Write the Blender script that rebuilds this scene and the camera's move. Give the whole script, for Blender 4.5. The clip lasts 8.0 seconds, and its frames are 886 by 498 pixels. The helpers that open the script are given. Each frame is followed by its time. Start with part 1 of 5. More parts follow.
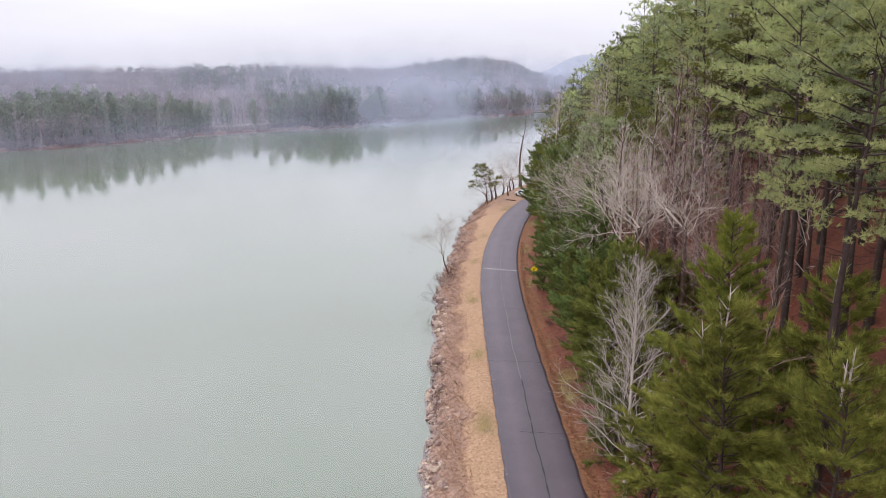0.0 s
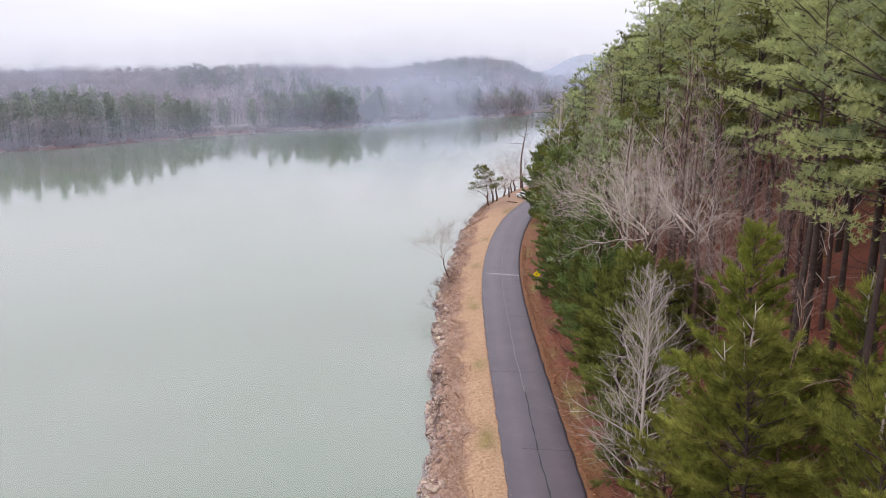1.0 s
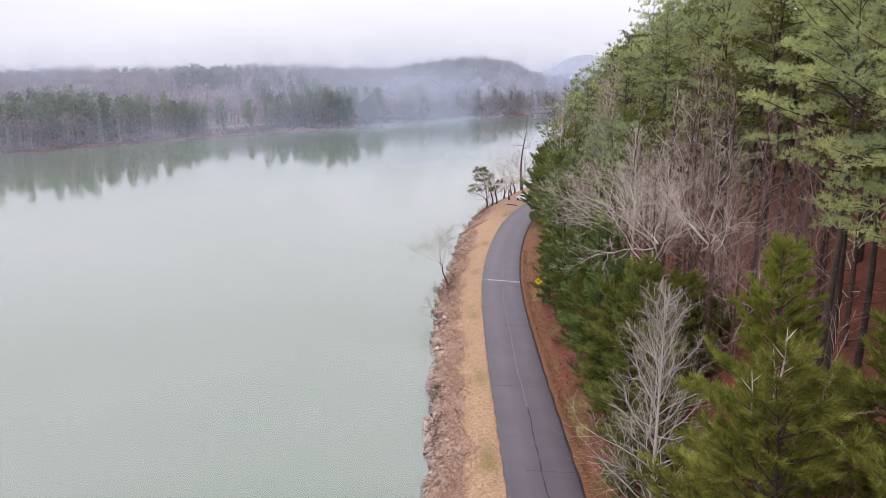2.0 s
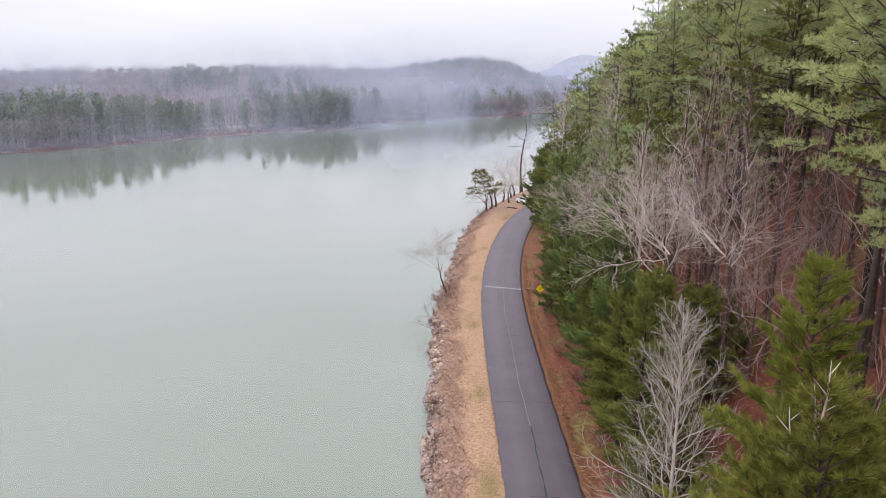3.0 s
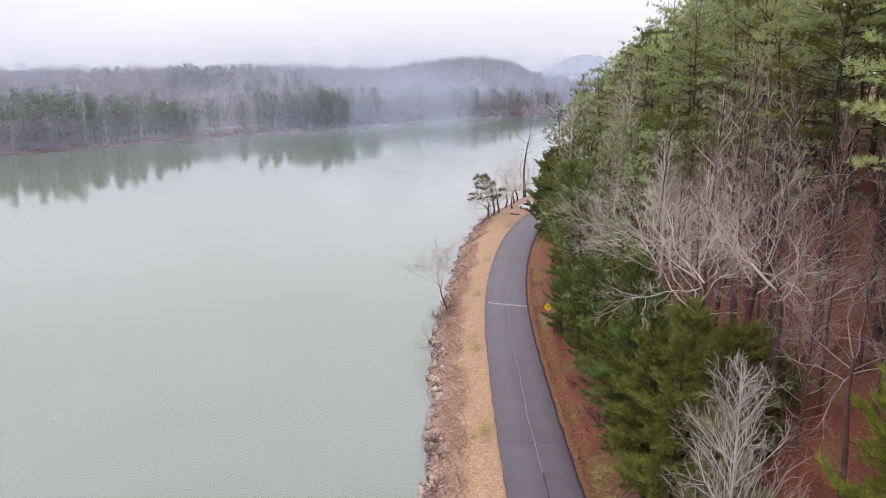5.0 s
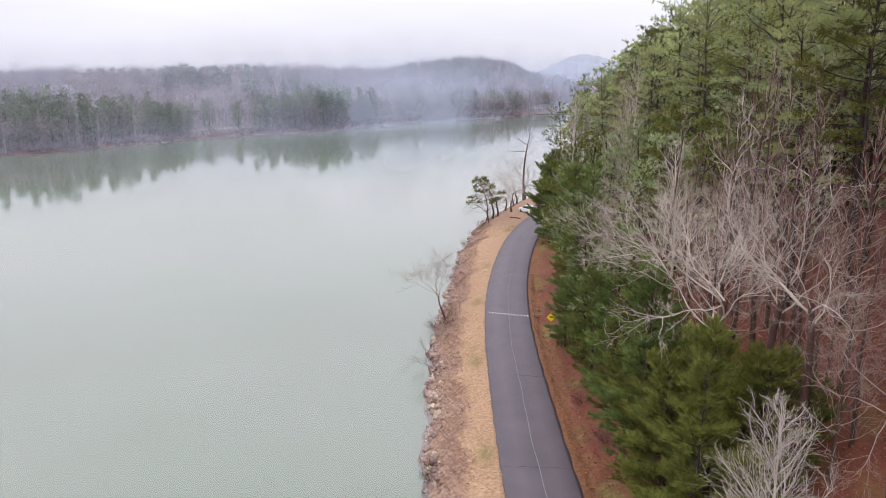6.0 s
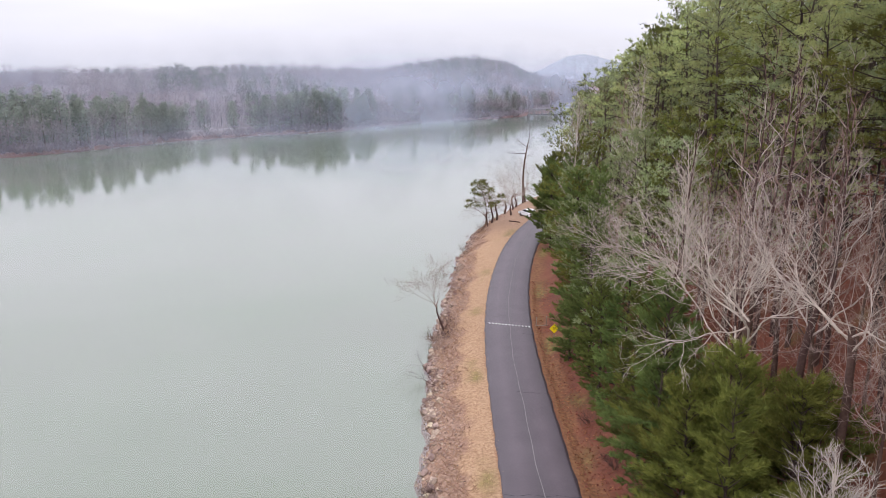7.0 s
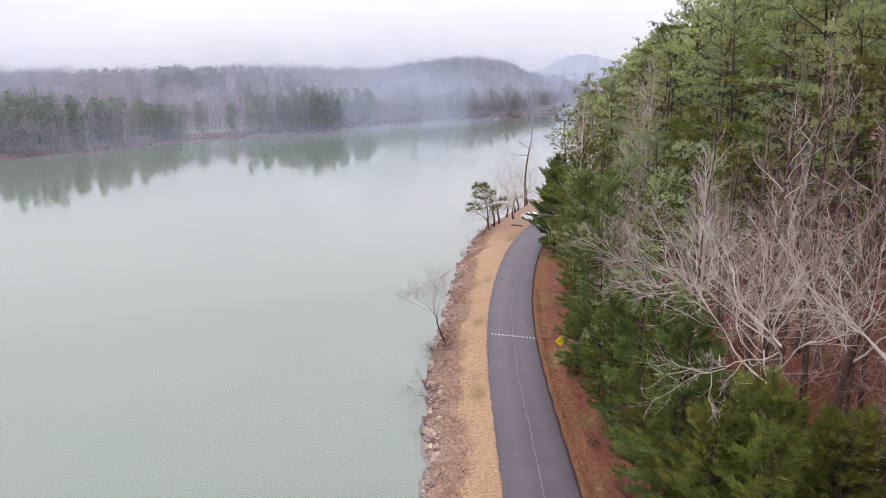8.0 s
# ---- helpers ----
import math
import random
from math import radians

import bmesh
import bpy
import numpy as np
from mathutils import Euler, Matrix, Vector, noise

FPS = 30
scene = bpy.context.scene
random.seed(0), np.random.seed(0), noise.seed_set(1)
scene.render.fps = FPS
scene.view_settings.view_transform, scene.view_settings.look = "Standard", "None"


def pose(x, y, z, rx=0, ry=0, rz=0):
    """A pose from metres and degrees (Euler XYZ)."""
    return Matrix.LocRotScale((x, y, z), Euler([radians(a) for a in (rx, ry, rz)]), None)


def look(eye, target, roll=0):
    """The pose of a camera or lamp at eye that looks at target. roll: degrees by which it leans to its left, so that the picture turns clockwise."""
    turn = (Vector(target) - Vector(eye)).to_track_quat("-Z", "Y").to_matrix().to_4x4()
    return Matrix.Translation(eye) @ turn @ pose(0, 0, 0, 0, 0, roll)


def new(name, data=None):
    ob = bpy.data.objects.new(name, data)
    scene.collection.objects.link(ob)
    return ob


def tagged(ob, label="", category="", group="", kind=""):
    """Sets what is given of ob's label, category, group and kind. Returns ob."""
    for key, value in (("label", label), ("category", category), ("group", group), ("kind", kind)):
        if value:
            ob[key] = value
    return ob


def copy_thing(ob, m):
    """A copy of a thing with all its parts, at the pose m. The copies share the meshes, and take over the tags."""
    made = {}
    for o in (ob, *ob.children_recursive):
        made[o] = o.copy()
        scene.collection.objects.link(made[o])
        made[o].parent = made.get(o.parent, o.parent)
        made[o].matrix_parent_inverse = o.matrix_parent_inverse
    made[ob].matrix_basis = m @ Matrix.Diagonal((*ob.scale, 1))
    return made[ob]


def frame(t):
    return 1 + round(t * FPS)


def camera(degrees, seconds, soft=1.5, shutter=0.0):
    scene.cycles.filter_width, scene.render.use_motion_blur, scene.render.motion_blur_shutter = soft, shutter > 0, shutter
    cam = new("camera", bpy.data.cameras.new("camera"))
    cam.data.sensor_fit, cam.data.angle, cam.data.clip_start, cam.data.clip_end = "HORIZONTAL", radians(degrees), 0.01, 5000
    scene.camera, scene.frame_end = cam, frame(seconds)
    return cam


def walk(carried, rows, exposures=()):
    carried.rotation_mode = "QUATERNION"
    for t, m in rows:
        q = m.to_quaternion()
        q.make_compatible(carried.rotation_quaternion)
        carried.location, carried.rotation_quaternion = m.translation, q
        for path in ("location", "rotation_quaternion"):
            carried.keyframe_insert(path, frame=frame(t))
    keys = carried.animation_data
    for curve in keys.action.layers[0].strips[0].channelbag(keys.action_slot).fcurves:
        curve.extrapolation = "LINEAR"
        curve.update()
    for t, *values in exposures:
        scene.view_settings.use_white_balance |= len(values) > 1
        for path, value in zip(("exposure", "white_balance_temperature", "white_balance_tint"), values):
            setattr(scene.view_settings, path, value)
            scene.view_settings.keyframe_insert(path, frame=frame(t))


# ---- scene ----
# ---- camera ----
cam = camera(62.0, 8.0, soft=0.8)
ROWS = [
    (0.0, 0.000, 0.000, 31.200, -13.653, -0.000, -0.000),
    (0.5, -0.017, 1.348, 31.183, -13.653, 0.000, 0.000),
    (1.0, -0.022, 2.833, 31.186, -13.666, 0.000, 0.006),
    (1.5, -0.017, 4.405, 31.208, -13.660, -0.010, -0.019),
    (3.0, -0.019, 9.577, 31.180, -13.635, -0.010, -0.237),
    (3.5, -0.041, 11.359, 31.186, -13.660, -0.020, -0.250),
    (4.0, -0.063, 13.193, 31.198, -13.653, -0.040, -0.250),
    (4.5, -0.071, 15.043, 31.230, -13.653, -0.040, -0.256),
    (5.0, -0.073, 16.925, 31.267, -13.666, -0.030, -0.250),
    (6.5, -0.050, 22.762, 31.249, -13.660, 0.060, -0.549),
    (7.0, -0.048, 24.705, 31.234, -13.647, 0.090, -0.618),
    (7.5, -0.048, 26.611, 31.228, -13.647, 0.110, -0.612),
    (8.0, -0.022, 28.563, 31.214, -13.647, 0.140, -0.606),
]
walk(cam, [(t, pose(x, y, z, 90 + tilt, lean, turn)) for t, x, y, z, tilt, lean, turn in ROWS])

# ---- sky and sun: an even winter overcast ----
world = bpy.data.worlds.new("overcast")
scene.world = world
world.use_nodes = True
wn, wl = world.node_tree.nodes, world.node_tree.links
wn.clear()
w_out, w_bg = wn.new("ShaderNodeOutputWorld"), wn.new("ShaderNodeBackground")
w_sky = wn.new("ShaderNodeTexSky")
w_sky.sky_type, w_sky.sun_disc = "NISHITA", False
w_sky.sun_elevation, w_sky.sun_rotation = radians(42), radians(200)
w_sky.air_density, w_sky.dust_density = 1.0, 4.0
w_co, w_sep = wn.new("ShaderNodeTexCoord"), wn.new("ShaderNodeSeparateXYZ")
w_up = wn.new("ShaderNodeMapRange")          # the cloud deck is brighter overhead than at the horizon
w_up.inputs["From Min"].default_value, w_up.inputs["From Max"].default_value = 0.0, 1.0
w_up.inputs["To Min"].default_value, w_up.inputs["To Max"].default_value = 8.9, 30.0
w_noise = wn.new("ShaderNodeTexNoise")
w_noise.inputs["Scale"].default_value, w_noise.inputs["Detail"].default_value = 2.2, 4.0
w_map = wn.new("ShaderNodeMapping")
w_map.inputs["Scale"].default_value = (1.0, 1.0, 5.0)
w_cloud = wn.new("ShaderNodeMapRange")
w_cloud.inputs["From Min"].default_value, w_cloud.inputs["From Max"].default_value = 0.3, 0.7
w_cloud.inputs["To Min"].default_value, w_cloud.inputs["To Max"].default_value = 0.93, 1.06
w_mul, w_tint, w_mix = wn.new("ShaderNodeMath"), wn.new("ShaderNodeVectorMath"), wn.new("ShaderNodeMix")
w_mul.operation, w_tint.operation, w_mix.data_type = "MULTIPLY", "SCALE", "RGBA"
w_tint.inputs[0].default_value = (0.970, 0.96, 1.08)
w_mix.inputs[0].default_value = 0.94
wl.new(w_co.outputs["Generated"], w_sep.inputs[0])
wl.new(w_sep.outputs["Z"], w_up.inputs["Value"])
wl.new(w_co.outputs["Generated"], w_map.inputs["Vector"])
wl.new(w_map.outputs[0], w_noise.inputs["Vector"])
wl.new(w_noise.outputs["Fac"], w_cloud.inputs["Value"])
wl.new(w_up.outputs[0], w_mul.inputs[0])
wl.new(w_cloud.outputs[0], w_mul.inputs[1])
wl.new(w_mul.outputs[0], w_tint.inputs["Scale"])
wl.new(w_sky.outputs[0], w_mix.inputs[6])
wl.new(w_tint.outputs[0], w_mix.inputs[7])
wl.new(w_mix.outputs[2], w_bg.inputs["Color"])
w_bg.inputs["Strength"].default_value = 0.1
wl.new(w_bg.outputs[0], w_out.inputs["Surface"])

sun = new("sun", bpy.data.lights.new("sun", "SUN"))
sun.data.energy, sun.data.angle, sun.data.color = 1.3, radians(40), (1.0, 0.975, 0.96)
sun.matrix_world = look((-60, -120, 150), (0, 0, 0))


# ---- materials ----
def material(name, dark, light, rough=0.85, coarse=0.4, fine=6.0, bump=0.3, bump_scale=None, per_object=0.0, per_island=0.0,
             spots=None, spot_scale=1.0, spot_cut=0.6, translucent=0.0, metallic=0.0, specular=0.3, space="world"):
    """A weathered surface: two colours mixed by a coarse and a fine noise, with spots of a third, and relief."""
    m = bpy.data.materials.new(name)
    m.use_nodes = True
    n, l = m.node_tree.nodes, m.node_tree.links
    b = n["Principled BSDF"]
    if space == "world":
        vec = n.new("ShaderNodeNewGeometry").outputs["Position"]
    else:
        vec = n.new("ShaderNodeTexCoord").outputs["Object"]

    def grain(scale, detail=5.0):
        t = n.new("ShaderNodeTexNoise")
        t.inputs["Scale"].default_value, t.inputs["Detail"].default_value = scale, detail
        l.new(vec, t.inputs["Vector"])
        return t.outputs["Fac"]

    def spread(value, lo, hi, to_lo=0.0, to_hi=1.0):
        t = n.new("ShaderNodeMapRange")
        for key, v in (("From Min", lo), ("From Max", hi), ("To Min", to_lo), ("To Max", to_hi)):
            t.inputs[key].default_value = v
        l.new(value, t.inputs["Value"])
        return t.outputs[0]

    def mixed(fac, a, c):
        t = n.new("ShaderNodeMix")
        t.data_type = "RGBA"
        for sock, v in ((t.inputs[0], fac), (t.inputs[6], a), (t.inputs[7], c)):
            if isinstance(v, (tuple, float)):
                sock.default_value = (*v, 1) if isinstance(v, tuple) else v
            else:
                l.new(v, sock)
        return t.outputs[2]

    add = n.new("ShaderNodeMath")
    add.operation, add.use_clamp = "ADD", True
    l.new(spread(grain(coarse), 0.35, 0.65, 0.0, 0.55), add.inputs[0])
    l.new(spread(grain(fine), 0.3, 0.7, 0.0, 0.45), add.inputs[1])
    colour = mixed(add.outputs[0], dark, light)
    if spots:
        colour = mixed(spread(grain(spot_scale, 6.0), spot_cut, spot_cut + 0.12), colour, spots)
    for amount, source in ((per_object, "object"), (per_island, "island")):
        if amount:
            r = n.new("ShaderNodeObjectInfo").outputs["Random"] if source == "object" else n.new("ShaderNodeNewGeometry").outputs["Random Per Island"]
            h = n.new("ShaderNodeHueSaturation")
            l.new(spread(r, 0, 1, 1 - amount, 1 + amount), h.inputs["Value"])
            l.new(spread(r, 0, 1, 0.5 - 0.07 * amount, 0.5 + 0.07 * amount), h.inputs["Hue"])
            l.new(colour, h.inputs["Color"])
            colour = h.outputs[0]
    l.new(colour, b.inputs["Base Color"])
    b.inputs["Roughness"].default_value, b.inputs["Metallic"].default_value = rough, metallic
    b.inputs["Specular IOR Level"].default_value = specular
    if bump:
        t = n.new("ShaderNodeBump")
        t.inputs["Strength"].default_value, t.inputs["Distance"].default_value = bump, 0.05
        l.new(grain(bump_scale or fine * 2), t.inputs["Height"])
        l.new(t.outputs[0], b.inputs["Normal"])
    if translucent:
        tr, mx = n.new("ShaderNodeBsdfTranslucent"), n.new("ShaderNodeMixShader")
        l.new(colour, tr.inputs["Color"])
        mx.inputs[0].default_value = translucent
        l.new(b.outputs[0], mx.inputs[1])
        l.new(tr.outputs[0], mx.inputs[2])
        l.new(mx.outputs[0], n["Material Output"].inputs["Surface"])
    return m


def lake_material():
    """The surface alone: a calm mirror that lets the rest of the light down into the water."""
    m = bpy.data.materials.new("lake_water")
    m.use_nodes = True
    n, l = m.node_tree.nodes, m.node_tree.links
    n.remove(n["Principled BSDF"])
    clear, gloss, angle, both = n.new("ShaderNodeBsdfTransparent"), n.new("ShaderNodeBsdfGlossy"), n.new("ShaderNodeFresnel"), n.new("ShaderNodeMixShader")
    gloss.inputs["Roughness"].default_value = 0.065
    angle.inputs["IOR"].default_value = 1.72
    gloss.inputs["Color"].default_value = (1, 1, 1, 1)
    l.new(angle.outputs[0], both.inputs[0])
    l.new(clear.outputs[0], both.inputs[1])
    l.new(gloss.outputs[0], both.inputs[2])
    l.new(both.outputs[0], n["Material Output"].inputs["Surface"])
    return m


def ground_material():
    """Leaf litter, with dry grass, clay and mossy green where the surface's own cover says so."""
    m = material("ground_cover", (0.070, 0.021, 0.0125), (0.18, 0.056, 0.033), coarse=0.25, fine=3.5, bump=0.14, bump_scale=7.0,
                 spots=(0.16, 0.072, 0.041), spot_scale=5.0, spot_cut=0.6)
    n, l = m.node_tree.nodes, m.node_tree.links
    b = n["Principled BSDF"]
    colour = b.inputs["Base Color"].links[0].from_socket
    vec = n.new("ShaderNodeNewGeometry").outputs["Position"]
    for cover, dark, light, scale in (("shore", (0.10, 0.062, 0.058), (0.15, 0.098, 0.09), 1.5), ("clay", (0.155, 0.092, 0.070), (0.235, 0.145, 0.112), 1.5), ("grass", (0.245, 0.148, 0.086), (0.372, 0.246, 0.152), 4.0),
                                      ("moss", (0.086, 0.0731, 0.0189), (0.189, 0.146, 0.0473), 2.0), ("stone", (0.140, 0.082, 0.056), (0.29, 0.19, 0.14), 3.0),
                                      ("straw", (0.105, 0.045, 0.019), (0.20, 0.094, 0.042), 3.0), ("far", (0.085, 0.068, 0.072), (0.135, 0.108, 0.112), 0.08)):
        t, a, mx, cover_mix = n.new("ShaderNodeTexNoise"), n.new("ShaderNodeAttribute"), n.new("ShaderNodeMix"), n.new("ShaderNodeMix")
        t.inputs["Scale"].default_value, t.inputs["Detail"].default_value = scale, 7.0
        l.new(vec, t.inputs["Vector"])
        a.attribute_name = cover
        mx.data_type = cover_mix.data_type = "RGBA"
        mx.inputs[6].default_value, mx.inputs[7].default_value = (*dark, 1), (*light, 1)
        sharp = n.new("ShaderNodeMapRange")
        sharp.inputs["From Min"].default_value, sharp.inputs["From Max"].default_value = 0.35, 0.65
        l.new(t.outputs["Fac"], sharp.inputs["Value"])
        l.new(sharp.outputs[0], mx.inputs[0])
        edge = n.new("ShaderNodeMath")             # ragged borders
        edge.operation = "MULTIPLY_ADD"
        edge.inputs[1].default_value, edge.use_clamp = 1.1, True
        off = n.new("ShaderNodeMapRange")
        off.inputs["From Min"].default_value, off.inputs["From Max"].default_value = 0.3, 0.7
        off.inputs["To Min"].default_value, off.inputs["To Max"].default_value = -0.25, 0.25
        l.new(t.outputs["Fac"], off.inputs["Value"])
        l.new(a.outputs["Fac"], edge.inputs[0])
        gate = n.new("ShaderNodeMath")             # no cover where there is none
        gate.operation = "MULTIPLY"
        l.new(off.outputs[0], gate.inputs[0])
        l.new(a.outputs["Fac"], gate.inputs[1])
        l.new(gate.outputs[0], edge.inputs[2])
        l.new(edge.outputs[0], cover_mix.inputs[0])
        l.new(colour, cover_mix.inputs[6])
        l.new(mx.outputs[2], cover_mix.inputs[7])
        colour = cover_mix.outputs[2]
    l.new(colour, b.inputs["Base Color"])
    return m


GROUND = ground_material()
WATER = lake_material()
ASPHALT = material("worn_asphalt", (0.037, 0.027, 0.033), (0.058, 0.044, 0.052), rough=0.5, specular=0.5, coarse=0.35, fine=9.0, bump=0.25, bump_scale=40.0, spots=(0.078, 0.064, 0.073), spot_scale=25.0, spot_cut=0.62)
_n, _l = ASPHALT.node_tree.nodes, ASPHALT.node_tree.links     # tyre-polished tracks
_b = _n["Principled BSDF"]
_old = _b.inputs["Base Color"].links[0].from_socket
_track, _polish = _n.new("ShaderNodeAttribute"), _n.new("ShaderNodeMix")
_track.attribute_name, _polish.data_type, _polish.blend_type = "wear", "RGBA", "MULTIPLY"
_polish.inputs[7].default_value = (1.5, 1.46, 1.48, 1)
_l.new(_track.outputs["Fac"], _polish.inputs[0])
_l.new(_old, _polish.inputs[6])
_l.new(_polish.outputs[2], _b.inputs["Base Color"])
SILT = material("clouded_green_water", (0.243, 0.300, 0.214), (0.300, 0.318, 0.268), rough=1.0, coarse=0.009, fine=0.06, bump=0.0, specular=0.0)
TAR = material("crack_tar", (0.0172, 0.0172, 0.0189), (0.043, 0.0387, 0.043), rough=0.7, fine=8.0)
SEAM = material("pale_seam_filler", (0.163, 0.146, 0.15), (0.224, 0.206, 0.206), rough=0.9, coarse=0.5, fine=5.0, spots=(0.112, 0.103, 0.107), spot_scale=0.8, spot_cut=0.55)
WHITE_PAINT = material("worn_white_paint", (0.387, 0.378, 0.378), (0.533, 0.525, 0.516), rough=0.7, fine=14.0)
RUBBER = material("black_rubber", (0.0258, 0.0258, 0.0258), (0.0516, 0.0516, 0.0516), rough=0.75, fine=10.0)
SIGN_YELLOW = material("sign_yellow", (0.688, 0.516, 0.0086), (0.74, 0.568, 0.0129), rough=0.4, coarse=1.0, fine=8.0, bump=0.0)
SIGN_BLACK = material("sign_black", (0.0129, 0.0129, 0.0129), (0.0258, 0.0258, 0.0258), rough=0.5, bump=0.0)
STEEL = material("dull_steel_post", (0.086, 0.086, 0.0817), (0.155, 0.146, 0.138), rough=0.6, metallic=0.5, fine=12.0)
POST_WOOD = material("weathered_post", (0.15, 0.10, 0.075), (0.24, 0.175, 0.135), rough=0.9, fine=9.0)
ROCK = material("riprap_limestone", (0.15, 0.10, 0.074), (0.44, 0.345, 0.28), rough=0.9, coarse=0.8, fine=7.0, bump=0.7, per_object=0.35, per_island=0.35)
GRASS = material("dry_grass_blades", (0.36, 0.235, 0.15), (0.50, 0.35, 0.235), rough=0.9, coarse=0.5, fine=3.0, bump=0.0, per_island=0.15, translucent=0.5, spots=(0.206, 0.189, 0.0774), spot_scale=0.25, spot_cut=0.62)
LEAVES = material("fallen_leaves", (0.12, 0.036, 0.02), (0.27, 0.1, 0.055), rough=0.8, coarse=0.5, fine=4.0, bump=0.0, per_island=0.4)
BRUSH = material("dead_brush_twigs", (0.20, 0.108, 0.068), (0.40, 0.25, 0.17), rough=0.9, coarse=0.5, fine=5.0, bump=0.0, per_island=0.3, translucent=0.3)
PINE_BARK = material("pine_bark", (0.028, 0.018, 0.015), (0.068, 0.045, 0.038), rough=0.95, coarse=1.5, fine=9.0, bump=0.8, per_object=0.25, space="object")
PALE_BARK = material("pale_grey_bark", (0.27, 0.215, 0.187), (0.57, 0.48, 0.42), rough=0.85, coarse=0.6, fine=6.0, bump=0.2, per_object=0.12, space="object", spots=(0.189, 0.155, 0.129), spot_scale=1.6, spot_cut=0.66)
TWIG_BARK = material("pinkish_grey_twigs", (0.17, 0.118, 0.105), (0.34, 0.25, 0.225), rough=0.9, coarse=0.6, fine=6.0, bump=0.2, space="object")
WHITE_BARK = material("whitish_bark", (0.28, 0.232, 0.202), (0.54, 0.465, 0.41), rough=0.85, coarse=0.6, fine=6.0, bump=0.2, space="object")
GREY_BARK = material("grey_brown_bark", (0.16, 0.098, 0.082), (0.31, 0.205, 0.172), rough=0.9, coarse=0.6, fine=6.0, bump=0.2, per_object=0.25, space="object")
DARK_BARK = material("dark_wet_bark", (0.05, 0.026, 0.021), (0.11, 0.063, 0.052), rough=0.9, coarse=0.8, fine=7.0, bump=0.4, per_object=0.2, space="object")
PINE_NEEDLES = material("pine_needles", (0.20, 0.228, 0.090), (0.425, 0.445, 0.182), rough=0.6, coarse=0.5, fine=2.5, bump=0.0, per_object=0.24, per_island=0.14, translucent=0.42, space="object")
YELLOW_NEEDLES = material("yellow_green_needles", (0.050, 0.056, 0.013), (0.215, 0.215, 0.050), rough=0.85, specular=0.12, coarse=0.5, fine=2.5, bump=0.0, per_object=0.18, per_island=0.14, translucent=0.32, space="object")
BLUE_NEEDLES = material("blue_green_needles", (0.15, 0.180, 0.086), (0.325, 0.358, 0.168), rough=0.6, coarse=0.5, fine=2.5, bump=0.0, per_object=0.2, per_island=0.14, translucent=0.40, space="object")
DARK_NEEDLES = material("deep_green_needles", (0.049, 0.061, 0.016), (0.158, 0.170, 0.043), rough=0.85, specular=0.12, coarse=0.5, fine=2.5, bump=0.0, per_object=0.2, per_island=0.14, translucent=0.25, space="object")
TIP_NEEDLES = material("bright_tipped_needles", (0.042, 0.048, 0.010), (0.33, 0.335, 0.070), rough=0.85, specular=0.12, coarse=0.7, fine=2.5, bump=0.0, per_object=0.1, per_island=0.3, translucent=0.35, space="object")
BRIGHT_NEEDLES = material("bright_cedar_green", (0.075, 0.088, 0.015), (0.285, 0.30, 0.055), rough=0.85, specular=0.12, coarse=0.5, fine=2.5, bump=0.0, per_object=0.12, per_island=0.16, translucent=0.35, space="object")
CEDAR_NEEDLES = material("cedar_green", (0.054, 0.080, 0.024), (0.20, 0.25, 0.075), rough=0.85, specular=0.12, coarse=0.5, fine=2.5, bump=0.0, per_object=0.12, per_island=0.16, translucent=0.4, space="object")
# lake haze is mixed into the next two colours, greying needles and twigs
HAZED_NEEDLES = material("far_shore_needles", (0.135, 0.160, 0.145), (0.26, 0.285, 0.235), rough=0.9, coarse=0.06, fine=0.3, bump=0.0, per_object=0.2, translucent=0.5)
HAZED_TWIGS = material("far_shore_twigs", (0.165, 0.147, 0.166), (0.36, 0.322, 0.335), rough=0.95, coarse=0.035, fine=0.16, bump=0.0, translucent=0.5)
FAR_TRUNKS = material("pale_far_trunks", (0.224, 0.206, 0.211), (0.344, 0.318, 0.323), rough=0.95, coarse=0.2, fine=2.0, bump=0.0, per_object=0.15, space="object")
# ridge colour with the distance haze painted in
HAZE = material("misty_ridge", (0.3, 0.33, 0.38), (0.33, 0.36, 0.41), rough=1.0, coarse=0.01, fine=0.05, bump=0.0)


